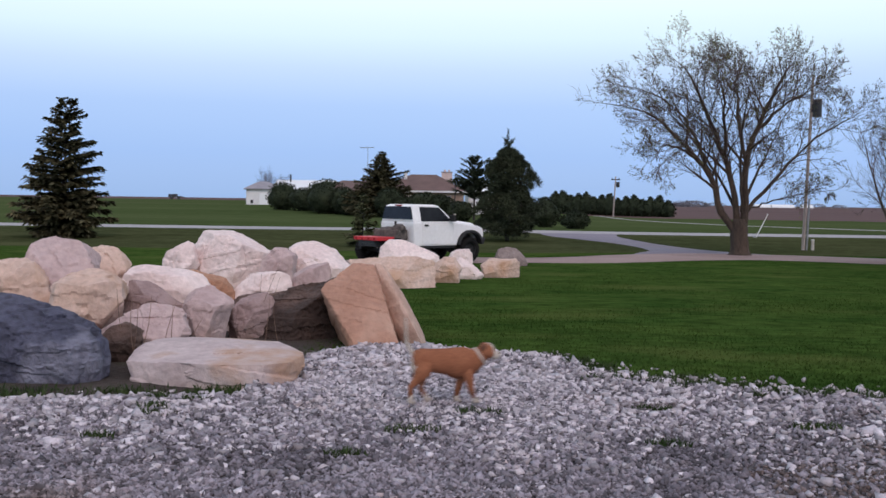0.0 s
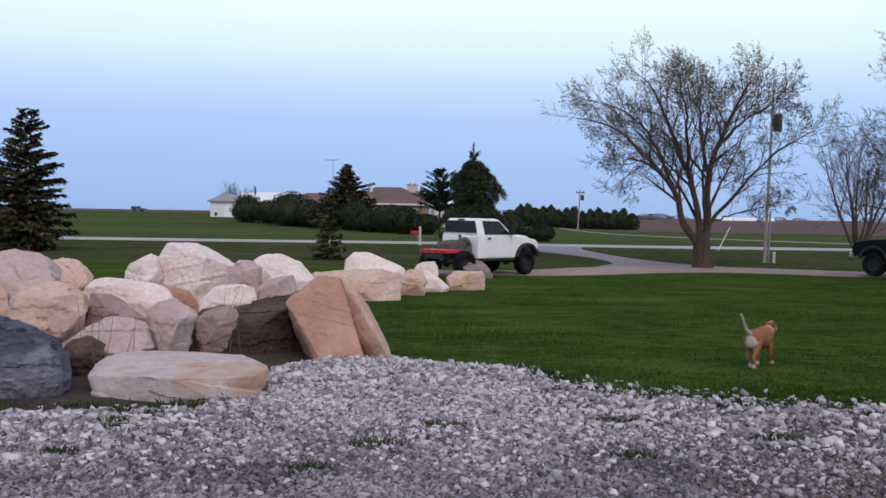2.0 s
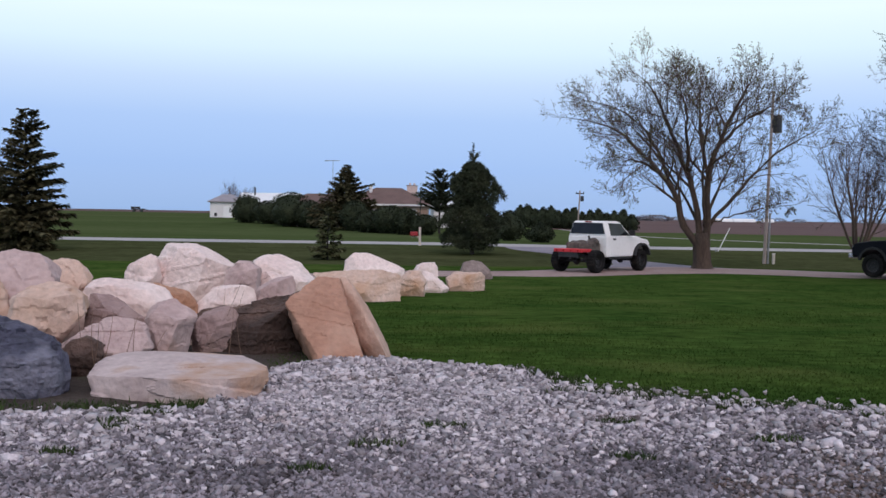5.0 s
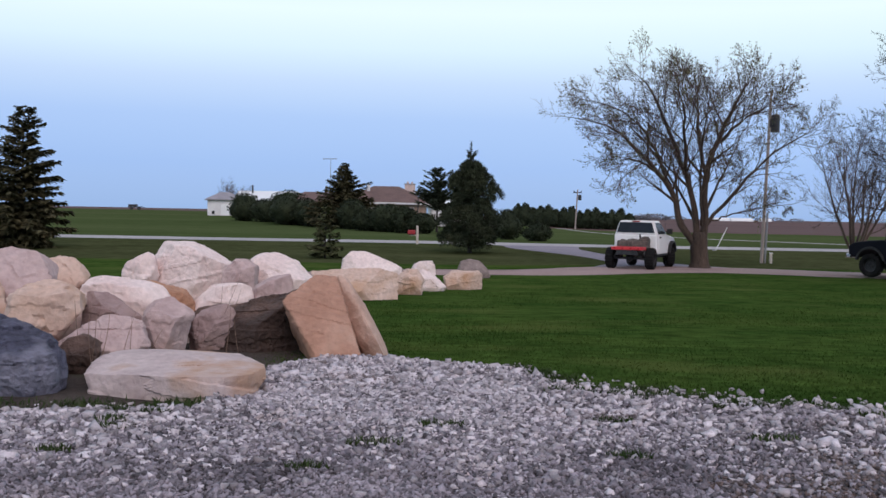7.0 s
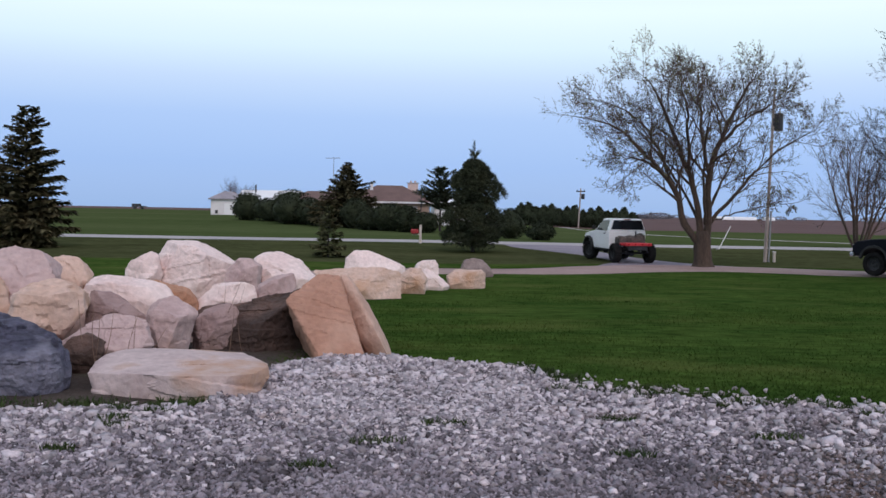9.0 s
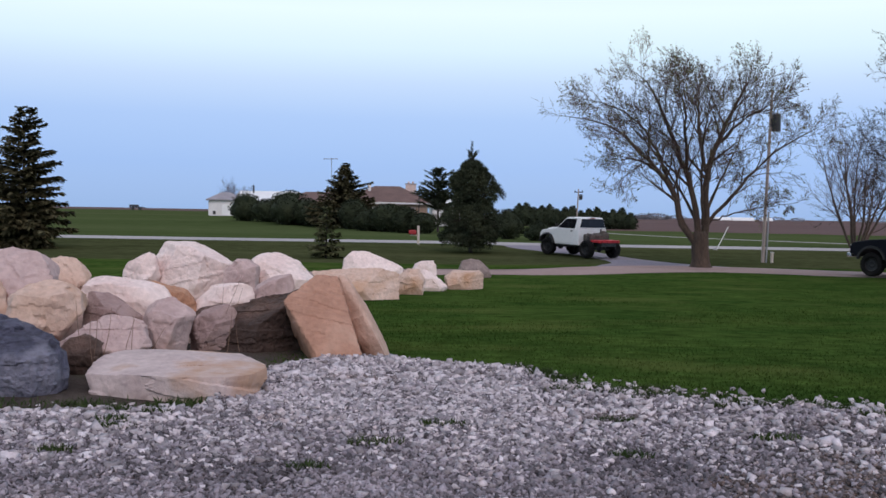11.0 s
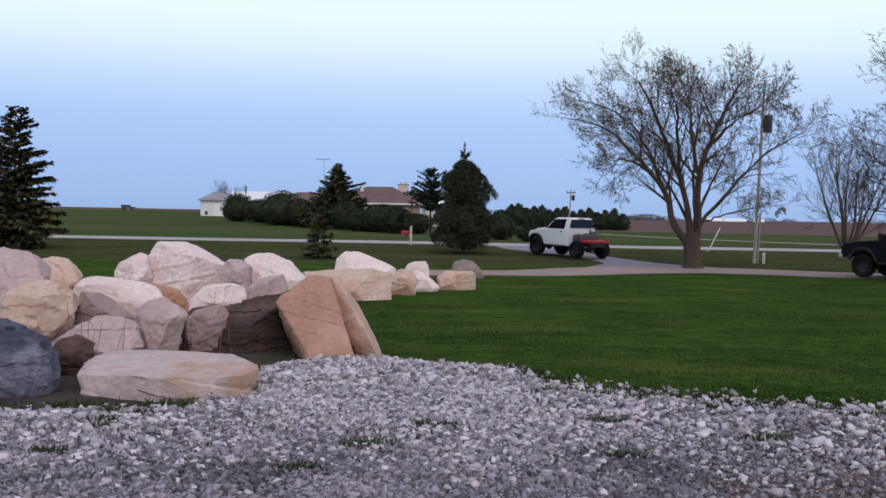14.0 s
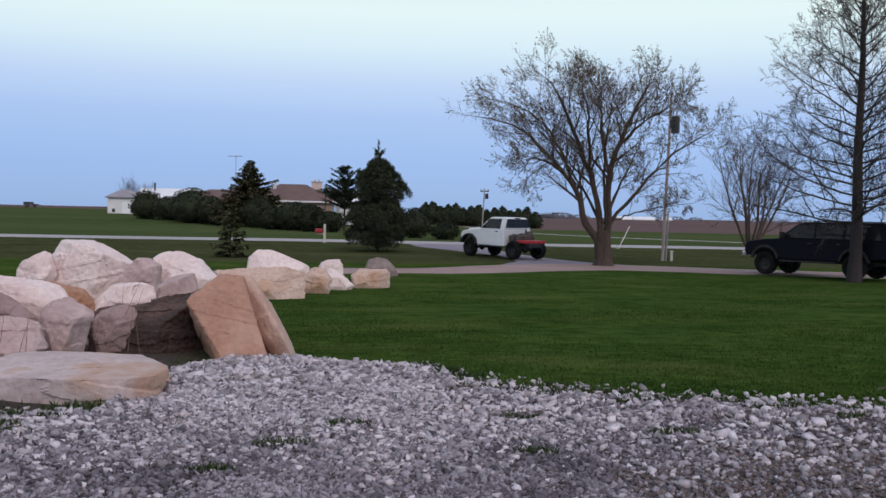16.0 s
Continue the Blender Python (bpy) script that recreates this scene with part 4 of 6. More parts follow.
def pine_tree(x, y):
    """A bushy pine: boughs that end in round tufts of needles."""
    r = random.Random(21)
    t = thing("conifer", x, y, gz(x, y) - 0.05, 0, "dense dark pine with an uneven top beside the drive", "conifer")
    wood, lv = Wood(), Leaves()
    wood.tube([Vector((0.02 * math.sin(k), 0, 4.7 * k / 8)) for k in range(9)], [0.11 * (1 - k / 8.6) for k in range(9)], 8)
    for k in range(340):
        z = 0.28 + 4.3 * (k / 340) ** 1.05
        a = 2.39996 * k + r.uniform(-.3, .3)
        out = float(np.interp(z, [0.2, 0.7, 1.4, 2.1, 3.0, 3.7, 4.2, 4.6], [1.05, 1.45, 1.62, 0.86, 1.22, 1.12, 0.62, 0.20]))
        out *= 1 + 0.5 * noise.noise(Vector((math.cos(a) * 1.6, math.sin(a) * 1.6, z * 1.5)))
        out *= r.choice((0.45, 0.75, 0.95, 1.05))
        d = Vector((math.cos(a), math.sin(a), 0.0))
        end = Vector((0, 0, z + 0.22 * out)) + d * out
        pts = [Vector((0, 0, z)).lerp(end, i / 4) + Vector((0, 0, 0.05 * math.sin(i))) for i in range(5)]
        wood.tube(pts, [0.028, 0.024, 0.02, 0.014, 0.006], 4)
        size = r.uniform(0.20, 0.34) * (1.1 - 0.08 * z)
        for q in range(150):
            e = (rand_dir(r) + d * 0.5 + Vector((0, 0, 0.35))).normalized()
            o = end + Vector((e.x, e.y, e.z * 0.75)) * size * r.random() ** 0.5 - d * 0.08
            lv.leaf(o, (e + rand_dir(r) * 0.5).normalized(), e.cross(rand_dir(r)).normalized(), r.uniform(0.12, 0.22), 0.018)
    piece("trunk", wood.mesh("trunk", M["barkdark"]), t)
    piece("crown", lv.mesh("crown", M["pine"]), t)
    return t


def leader(tree, z, length, seed):
    """The open top shoot of a pine, with a whorl of bristly candles."""
    r = random.Random(seed)
    wood, lv = Wood(), Leaves()
    shoots = [(Vector((0, 0, z)), Vector((-0.03, 0, 1)), length)]
    for k in range(7):
        a = 6.283 * k / 7 + r.uniform(-.3, .3)
        shoots.append((Vector((0, 0, z + length * (0.25 if k % 2 else 0.45))), Vector((math.cos(a), math.sin(a), 0.8)).normalized(), length * r.uniform(0.3, 0.45)))
    for p, d, ln in shoots:
        pts = [p + d * ln * i / 4 + Vector((0, 0, 0.02 * i * i * ln)) for i in range(5)]
        wood.tube(pts, [0.022, 0.02, 0.017, 0.014, 0.008], 5)
        for c in range(int(ln * 130)):
            i = min(int(4 * r.random() ** 0.7), 3)
            o = pts[i].lerp(pts[i + 1], r.random())
            e = (d * 0.8 + rand_dir(r)).normalized()
            lv.leaf(o, e, e.cross(rand_dir(r)).normalized(), r.uniform(0.08, 0.15), 0.022)
    piece("leader", wood.mesh("leader", M["barkdark"]), tree)
    piece("candles", lv.mesh("candles", M["pine"]), tree, label="bristly young shoots at the top")


def shrub(x, y, w, h, seed, label, group="", size=0.22, n=1500, needles="yew", cone=0.0, depth=None, name="shrub"):
    """A dense evergreen: an uneven dark core under a coat of small leaves."""
    r = random.Random(seed)
    t = thing(name, x, y, gz(x, y) - 0.05, 0, label, "shrub", group)
    off = Vector((seed * 2.3, seed, 0))
    dp = depth or w

    def skin(d):
        lump = 1 + 0.30 * noise.noise(d * 1.7 + off) + 0.18 * noise.noise(d * 4.1 + off)
        taper = 1 - cone * max(0.0, d.z)
        return Vector((d.x * w / 2 * lump * taper, d.y * dp / 2 * lump * taper, h * 0.5 + d.z * h * 0.5 * (0.85 + 0.15 * lump)))
    core = bmesh.new()
    bmesh.ops.create_icosphere(core, subdivisions=3, radius=1)
    for v in core.verts:
        p = skin(v.co.normalized())
        v.co = Vector((p.x * .88, p.y * .88, (p.z - h * .45) * .9 + h * .45))
    lv = Leaves()
    for _ in range(n):
        d = rand_dir(r)
        p = skin(d) * 1.0
        e = (d + rand_dir(r) * 0.9 + Vector((0, 0, 0.35))).normalized()
        lv.leaf(p - d * size * 0.5, e, e.cross(rand_dir(r)).normalized(), size * r.uniform(.6, 1.5), size * 0.3, 0.1)
    part("core", core, M[needles], t, smooth=True)
    piece("foliage", lv.mesh("foliage", M[needles]), t)
    return t


spreading_tree(10.75, 42.0)
straight_tree(17.8, 33.9)
bare_tree(28.2, 68.5, 8.4, 0.62, 8, 5, "bare many-stemmed tree with fine reddish twigs beyond the road")
conifer(-20.6, 48.4, 6.9, 4.5, 3, "tall dark green spruce with drooping tiers on the lawn", step=0.29, per=15, dense=1.7, droop=0.36, ragged=0.30, spray=0.38, power=0.62)
conifer(-5.35, 44.3, 2.35, 1.6, 8, "young olive-green spruce sapling on the lawn", "sapling", step=0.15, per=7, droop=0.35, spray=0.24, dense=1.6)
pine = pine_tree(1.25, 51.0)
leader(pine, 4.5, 0.95, 5)
conifer(-10.7, 104, 6.8, 6.6, 31, "dark spruce standing beside the farmhouse", step=0.24, per=15, dense=1.2, droop=0.2, ragged=0.3, spray=0.5, first=0.6, full=1.5)
conifer(-0.85, 96, 6.4, 4.5, 37, "dark ragged evergreen behind the pine", "pine", step=0.28, per=13, dense=1.3, droop=-0.2, ragged=0.5, spray=0.42, first=2.3, full=3.0)
for k, (x, y, w, h) in enumerate([(-24.8, 122, 4.6, 3.3), (-21.6, 119, 4.4, 3.2), (-18.9, 116, 4.2, 3.0), (-16.6, 112, 4.4, 3.3), (-14.0, 107, 4.2, 3.3), (-11.6, 102.5, 4.0, 3.1),
                                  (-9.4, 99, 4.0, 3.0), (-7.4, 95.5, 3.6, 2.8), (-5.6, 92.5, 3.6, 2.7), (-3.9, 90.5, 3.4, 2.6), (-2.3, 88.5, 3.2, 2.5), (-18.0, 113, 4.8, 3.7), (-15.6, 109.5, 4.6, 3.6)]):
    shrub(x, y + 1 + 0.8 * math.sin(k * 2.6), w * (0.86 + 0.12 * math.sin(k * 1.9)), h * (0.92 + 0.16 * math.sin(k * 2.3 + 1)), 50 + k, "rounded dark evergreen hedge shrub before the farmhouse", "hedge shrubs before the farmhouse", n=1300)
shrub(-17.7, 111, 4.2, 3.5, 69, "rounded dark evergreen hedge shrub before the farmhouse", "hedge shrubs before the farmhouse", n=1300)
shrub(4.75, 76.5, 2.5, 2.35, 71, "dark rounded evergreen bush across the road", cone=0.35, size=0.16)
shrub(6.75, 73, 2.1, 1.55, 72, "low conical evergreen bush across the road", cone=0.45, size=0.14)
for k in range(15):
    shrub(10.6 + 1.08 * k, 147 - 0.5 * k, 2.5, 3.25 + 0.35 * math.sin(k * 2.1) - 0.03 * k, 80 + k, "dark pine in the windbreak row across the field", "windbreak pines", size=0.3, n=420, needles="yew", cone=0.55, name="windbreak_pine")
bare_tree(-35.4, 165, 5.6, 0.7, 8, 9, "small bare tree behind the white shed", depth=3, width=0.07)


# ---- farm buildings, poles and small yard things ----
M["whitepaint"] = mat("white_painted_boards", (0.66, 0.66, 0.68), (0.74, 0.74, 0.75), scale=1.5, fine=12, rough=0.7, bump=0.1, contrast=0.08)
M["whiteroof"] = mat("white_metal_roof", (0.76, 0.78, 0.80), (0.82, 0.84, 0.86), scale=0.6, fine=6, rough=0.45, bump=0.05, contrast=0.05)
M["greyroof"] = mat("grey_shingles", (0.26, 0.25, 0.28), (0.33, 0.31, 0.34), scale=0.8, fine=9, rough=0.9, contrast=0.15)
M["brownroof"] = mat("brown_shingles", (0.125, 0.080, 0.072), (0.165, 0.105, 0.095), scale=0.8, fine=9, rough=0.9, contrast=0.18)
M["brick"] = mat("tan_brick", (0.30, 0.205, 0.17), (0.38, 0.27, 0.225), scale=1.0, fine=14, rough=0.9, contrast=0.2)
M["chimney"] = mat("pale_brick", (0.56, 0.44, 0.41), (0.64, 0.53, 0.50), scale=1.5, fine=14, rough=0.9)
M["darkglass"] = mat("dark_window_glass", (0.010, 0.011, 0.014), (0.016, 0.018, 0.022), rough=0.08, bump=0, contrast=0.05, spec=0.3)
M["polewood"] = mat("weathered_pole_wood", (0.30, 0.25, 0.23), (0.38, 0.325, 0.30), scale=3, fine=30, rough=0.9, stretch=(1, 1, 0.15))
M["darkmetal"] = mat("dark_metal", (0.035, 0.037, 0.042), (0.06, 0.06, 0.066), rough=0.5, metal=0.6, bump=0.05)
M["galv"] = mat("galvanised_steel", (0.30, 0.31, 0.33), (0.38, 0.39, 0.41), rough=0.45, metal=0.7, bump=0.05)
M["redpaint"] = mat("red_paint", (0.52, 0.024, 0.036), (0.62, 0.038, 0.048), scale=3, fine=20, rough=0.5, bump=0.05, contrast=0.15)
M["mailred"] = mat("faded_red_paint", (0.30, 0.018, 0.026), (0.36, 0.028, 0.034), scale=3, fine=20, rough=0.6, bump=0.05)
M["post"] = mat("pale_post_paint", (0.52, 0.47, 0.42), (0.60, 0.55, 0.50), fine=20, rough=0.8)
# the haze of distance is mixed into this leaf colour
M["greyblue"] = mat("haze_tinted_foliage", (0.19, 0.19, 0.22), (0.24, 0.24, 0.27), rough=0.9, bump=0)


def hip_roof(x0, x1, y0, y1, z0, z1, ridge, over=0.45, thick=0.14):
    """Hip roof with eaves; ridge: the part of the length that the ridge takes."""
    b = bmesh.new()
    X0, X1, Y0, Y1 = x0 - over, x1 + over, y0 - over, y1 + over
    cx, cy, h = (x0 + x1) / 2, (y0 + y1) / 2, (x1 - x0) * ridge / 2
    lo = [b.verts.new(p) for p in ((X0, Y0, z0), (X1, Y0, z0), (X1, Y1, z0), (X0, Y1, z0))]
    up = [b.verts.new(p) for p in ((X0, Y0, z0 + thick), (X1, Y0, z0 + thick), (X1, Y1, z0 + thick), (X0, Y1, z0 + thick))]
    r0, r1 = b.verts.new((cx - h, cy, z1)), b.verts.new((cx + h, cy, z1))
    b.faces.new(lo)
    for i in range(4):
        j = (i + 1) % 4
        b.faces.new((lo[i], lo[j], up[j], up[i]))
    b.faces.new((up[0], up[1], r1, r0))
    b.faces.new((up[1], up[2], r1))
    b.faces.new((up[2], up[3], r0, r1))
    b.faces.new((up[3], up[0], r0))
    return b


def gable_roof(x0, x1, y0, y1, z0, z1, over=0.3):
    cy = (y0 + y1) / 2
    b = bmesh.new()
    prof = [(y0 - over, z0 - 0.1), (cy, z1), (y1 + over, z0 - 0.1), (y1 + over, z0 - 0.22), (cy, z1 - 0.14), (y0 - over, z0 - 0.22)]
    a = [b.verts.new((x0 - over, y, z)) for y, z in prof]
    c = [b.verts.new((x1 + over, y, z)) for y, z in prof]
    for i in range(6):
        j = (i + 1) % 6
        b.faces.new((a[i], a[j], c[j], c[i]))
    for s in (a, c):
        b.faces.new((s[0], s[1], s[4], s[5]))
        b.faces.new((s[1], s[2], s[3], s[4]))
    return b


def window(parent, x, y, z, w, h, frame_mat):
    """A framed window in a wall that faces the yard."""
    win = part("window", box(x - w / 2, x + w / 2, y - 0.05, y + 0.02, z - h / 2, z + h / 2, 0.01), frame_mat, parent)
    for k in (-1, 1):
        part("pane", box(x + k * w / 4 - w / 4 + 0.05, x + k * w / 4 + w / 4 - 0.05, y - 0.062, y - 0.05, z - h / 2 + 0.06, z + h / 2 - 0.06), M["darkglass"], win)
    return win


def farmhouse():
    t = thing("farmhouse", -7.2, 115, 0, 0, "low tan brick farmhouse with a brown hip roof behind the hedge", "house")
    part("wall", box(-4.3, 4.9, -3.8, 3.8, -0.5, 2.75), M["brick"], t)
    part("roof", hip_roof(-4.3, 4.9, -3.8, 3.8, 2.75, 4.75, 0.32, 0.5), M["brownroof"], t)
    part("fascia", box(-4.84, 5.44, -4.34, -4.30, 2.66, 2.86), M["whitepaint"], t, "white eaves board")
    part("fascia", box(5.40, 5.44, -4.29, 4.3, 2.66, 2.86), M["whitepaint"], t, "white eaves board")
    part("wing", box(-10.6, -4.32, -3.0, 3.4, -0.5, 2.75), M["brick"], t)
    part("wing_roof", hip_roof(-10.6, -4.9, -3.0, 3.4, 2.75, 3.95, 0.5, 0.45), M["brownroof"], t)
    for x, w in ((-3.2, 1.1), (-1.1, 1.4), (1.2, 1.0), (2.9, 1.5)):
        window(t, x, -3.80, 1.75, w, 1.15, M["whitepaint"])
    ch = part("chimney", box(2.35, 3.55, 0.6, 1.7, 3.0, 5.05, 0.03), M["chimney"], t, "broad pale brick chimney")
    part("cap", box(2.27, 3.63, 0.52, 1.78, 5.05, 5.13, 0.02), M["greyroof"], ch, "grey chimney cap")
    for x in (2.7, 3.2):
        part("flue", rod((x, 1.15, 5.12), (x, 1.15, 5.36), 0.13), M["chimney"], ch)
    part("vent_pipe", box(-1.85, -1.5, -1.4, -1.05, 3.4, 5.05, 0.02), M["whitepaint"], t, "small white chimney")
    an = thing("antenna", -13.1, 112.5, gz(-13.1, 112.5), 0, "thin television antenna on a tall mast by the farmhouse", "antenna")
    part("mast", rod((0, 0, -0.2), (0, 0, 7.6), 0.045, 0.03, 6), M["galv"], an)
    part("boom", rod((-0.9, 0, 7.5), (0.7, 0, 7.55), 0.035, None, 6), M["galv"], an)
    for k in range(5):
        part("element", rod((-0.8 + 0.35 * k, -0.5, 7.52), (-0.8 + 0.35 * k, 0.5, 7.52), 0.025, None, 5), M["galv"], an)
    ms = thing("mast", -3.05, 108, gz(-3.05, 108), 0, "dark thin service mast beside the farmhouse chimney", "mast")
    part("pipe", rod((0, 0, -0.2), (0.03, 0, 4.6), 0.06, 0.05, 6), M["darkmetal"], ms)
    g = thing("garage", 0.2, 121, gz(0.2, 121), 6, "small white garage glimpsed between the evergreens", "garage")
    part("wall", box(-2.2, 2.2, -2.5, 2.5, -0.4, 2.3), M["whitepaint"], g)
    part("roof", gable_roof(-2.2, 2.2, -2.5, 2.5, 2.4, 3.4), M["whiteroof"], g)
    part("garage_door", box(-1.4, 1.4, -2.56, -2.50, -0.1, 2.0, 0.01), M["whiteroof"], g, "white panel door")


def outbuildings():
    z = gz(-33.5, 150)
    s = thing("shed", -33.6, 151, z, 14, "white boarded shed with a grey hip roof", "shed")
    part("wall", box(-2.5, 2.6, -2.4, 2.4, -0.5, 2.35), M["whitepaint"], s)
    part("roof", hip_roof(-2.5, 2.6, -2.4, 2.4, 2.3, 3.55, 0.25, 0.4), M["greyroof"], s)
    part("door", box(-0.6, 1.2, -2.46, -2.40, -0.2, 1.7, 0.01), M["whiteroof"], s, "white sliding door")
    part("wall_light", box(-1.9, -1.5, -2.45, -2.40, 0.2, 0.7), M["darkmetal"], s, "small dark opening")
    z = gz(-30, 172)
    s = thing("barn", -30.6, 172, z, -6, "long low barn with a bright white metal roof", "barn")
    part("wall", box(-5.0, 5.0, -4.0, 4.0, -0.6, 2.3), M["whitepaint"], s)
    part("roof", gable_roof(-5.0, 5.0, -4.0, 4.0, 2.45, 4.1), M["whiteroof"], s)
    part("flue", rod((-2.6, -1.0, 3.2), (-2.6, -1.0, 5.0), 0.14), M["darkmetal"], s)


def utility_pole(x, y, tx, ty, tz, label, can=True):
    z = gz(x, y)
    t = thing("utility_pole", x, y, z, 0, label, "utility pole")
    top = Vector((tx - x, ty - y, tz - z))
    part("pole", rod((0, 0, -0.3), top, 0.088 if can else 0.11, 0.062 if can else 0.09, 10), M["polewood"], t)
    if can:
        c = top * 0.815 + Vector((0.26, -0.05, 0))
        k = part("transformer", rod(c - Vector((0, 0, 0.42)), c + Vector((0, 0, 0.40)), 0.21, None, 14), M["darkmetal"], t, "dark cylindrical transformer")
        part("bracket", box(c.x - 0.28, c.x - 0.15, c.y - 0.05, c.y + 0.05, c.z - 0.2, c.z + 0.2), M["darkmetal"], k)
        part("bushing", rod(c + Vector((0.05, 0, 0.4)), c + Vector((0.05, 0, 0.62)), 0.05, 0.03, 8), M["galv"], k)
        part("cable_guard", rod((0.17, 0.02, -0.2), (0.17 + top.x * 0.3, 0.02, top.z * 0.3), 0.05, None, 6), M["galv"], t)
    else:
        part("crossarm", box(top.x - 0.6, top.x + 0.6, -0.06, 0.06, top.z - 0.5, top.z - 0.36), M["barkdark"], t)
        for k in (-0.5, 0, 0.5):
            part("insulator", rod((top.x + k, 0, top.z - 0.36), (top.x + k, 0, top.z - 0.16), 0.06, 0.05, 8), M["darkmetal"], t)
        part("transformer", rod((top.x + 0.32, 0, top.z - 1.5), (top.x + 0.32, 0, top.z - 0.75), 0.24, None, 10), M["darkmetal"], t)


def roadside():
    t = thing("mailbox", -1.7, 60.3, gz(-1.7, 60.3), 0, "red mailbox on a pale post beside the road", "mailbox")
    part("post", box(-0.07, 0.07, -0.07, 0.07, -0.2, 1.15, 0.01), M["post"], t)
    b = bmesh.new()
    b = box(-0.58, -0.12, -0.22, 0.22, 0.62, 0.88, 0.05, 3)
    part("box", b, M["mailred"], t, "red metal box")
    part("bracket", box(-0.5, -0.07, -0.04, 0.04, 0.54, 0.615), M["post"], t)
    t = thing("marker_post", 15.55, 47.5, gz(15.55, 47.5), 0, "short pale marker post at the utility pole", "post")
    part("stake", box(-0.06, 0.06, -0.06, 0.06, -0.2, 0.50, 0.015), M["post"], t)
    part("cap", box(-0.075, 0.075, -0.075, 0.075, 0.50, 0.54, 0.01), M["whitepaint"], t)
    t = thing("leaning_stake", 16.1, 59.5, gz(16.1, 59.5), 0, "thin pale guy stake leaning behind the broad tree", "stake")
    part("stake", rod((-0.05, 0, -0.2), (0.72, 0, 1.42), 0.028, None, 8), M["whitepaint"], t)
    part("ground_anchor", rod((-0.12, 0, -0.1), (-0.02, 0, 0.12), 0.06, None, 8), M["galv"], t)
    # a farm trailer out in the pasture
    t = thing("farm_trailer", -78.6, 252, gz(-78.6, 252), 12, "small dark farm trailer parked at the field edge", "trailer")
    part("bed", box(-1.7, 1.7, -0.9, 0.9, 0.6, 0.85, 0.02), M["darkmetal"], t)
    part("side_board", box(-1.7, 0.6, -0.9, -0.85, 0.86, 1.35), M["darkmetal"], t)
    part("tongue", rod((1.7, 0, 0.7), (2.6, 0, 0.45), 0.06, None, 6), M["darkmetal"], t)
    for x in (-1.0, 0.8):
        for y in (-0.95, 0.95):
            part("wheel", rod((x, y - 0.1, 0.35), (x, y + 0.1, 0.35), 0.36, None, 14), M["darkmetal"], t)
    # low pale sheds on the horizon
    for k, (x, w) in enumerate(((250, 14), (268, 20), (290, 9))):
        t = thing("greenhouse", x, 905, gz(x, 905), 0, "long low white greenhouse on the horizon", "greenhouse", "greenhouses on the horizon")
        prof = [(2.6 * math.cos(a), 3.0 * math.sin(a)) for a in np.linspace(0, math.pi, 11)]
        b = bmesh.new()
        fa = [[b.verts.new((s * w / 2, y * 2, z)) for y, z in prof] for s in (-1, 1)]
        for i in range(10):
            b.faces.new((fa[0][i], fa[0][i + 1], fa[1][i + 1], fa[1][i]))
        for s in fa:
            b.faces.new(s)
        part("cover", b, M["whiteroof"], t)
        part("end_door", box(-w / 2 - 0.08, -w / 2, -1, 1, 0, 2.2), M["whitepaint"], t)


def far_woods():
    r = random.Random(4)
    lv = Leaves()
    spots = [(138 + 5 * k, 700) for k in range(3)] + [(330, 1000), (352, 1000), (215, 1000), (232, 1000), (420, 1000), (440, 1010), (180, 900), (470, 1000), (500, 1000), (520, 990)]
    for x, y in spots:
        h, w = r.uniform(2, 4.5), r.uniform(9, 24)
        for _ in range(260):
            d = rand_dir(r)
            p = Vector((x + d.x * w / 2, y + d.y * 3, gz(x, y) + h * 0.45 + d.z * h * 0.5))
            e = (d + rand_dir(r)).normalized()
            lv.leaf(p, e, e.cross(rand_dir(r)).normalized(), r.uniform(0.8, 1.8), 0.5)
    tagged(new("far_woods", lv.mesh("far_woods", M["greyblue"])), "clumps of trees far along the horizon, haze put into their colour", "trees", kind="stuff")


farmhouse()
outbuildings()
utility_pole(15.1, 47.5, 15.33, 47.5, 7.85, "leaning grey utility pole with a dark transformer can")
utility_pole(18.0, 138.5, 18.25, 138.5, 5.45, "distant wooden utility pole with a crossarm", False)
roadside()
far_woods()


def tuft(rnd, cx, cy, rad, n):
    a, q = rnd.uniform(0, 6.283, n), rad * np.sqrt(rnd.rand(n))
    return cx + q * np.cos(a) * 1.5, cy + q * np.sin(a) * 0.6


WEEDS = [(-2.62, 7.75, 0.10), (-2.50, 7.55, 0.11), (-2.66, 8.1, 0.07), (-2.35, 8.05, 0.08), (-0.50, 7.35, 0.16), (0.0, 8.0, 0.12), (-0.9, 6.6, 0.1), (-2.7, 6.9, 0.08),
         (1.45, 8.3, 0.12), (1.35, 7.1, 0.12), (2.6, 7.7, 0.15), (1.2, 9.6, 0.14), (2.05, 9.9, 0.2), (1.5, 9.9, 0.22), (2.5, 9.55, 0.2), (1.75, 9.4, 0.15), (3.2, 9.2, 0.2), (1.15, 10.5, 0.2), (0.95, 10.9, 0.2)]


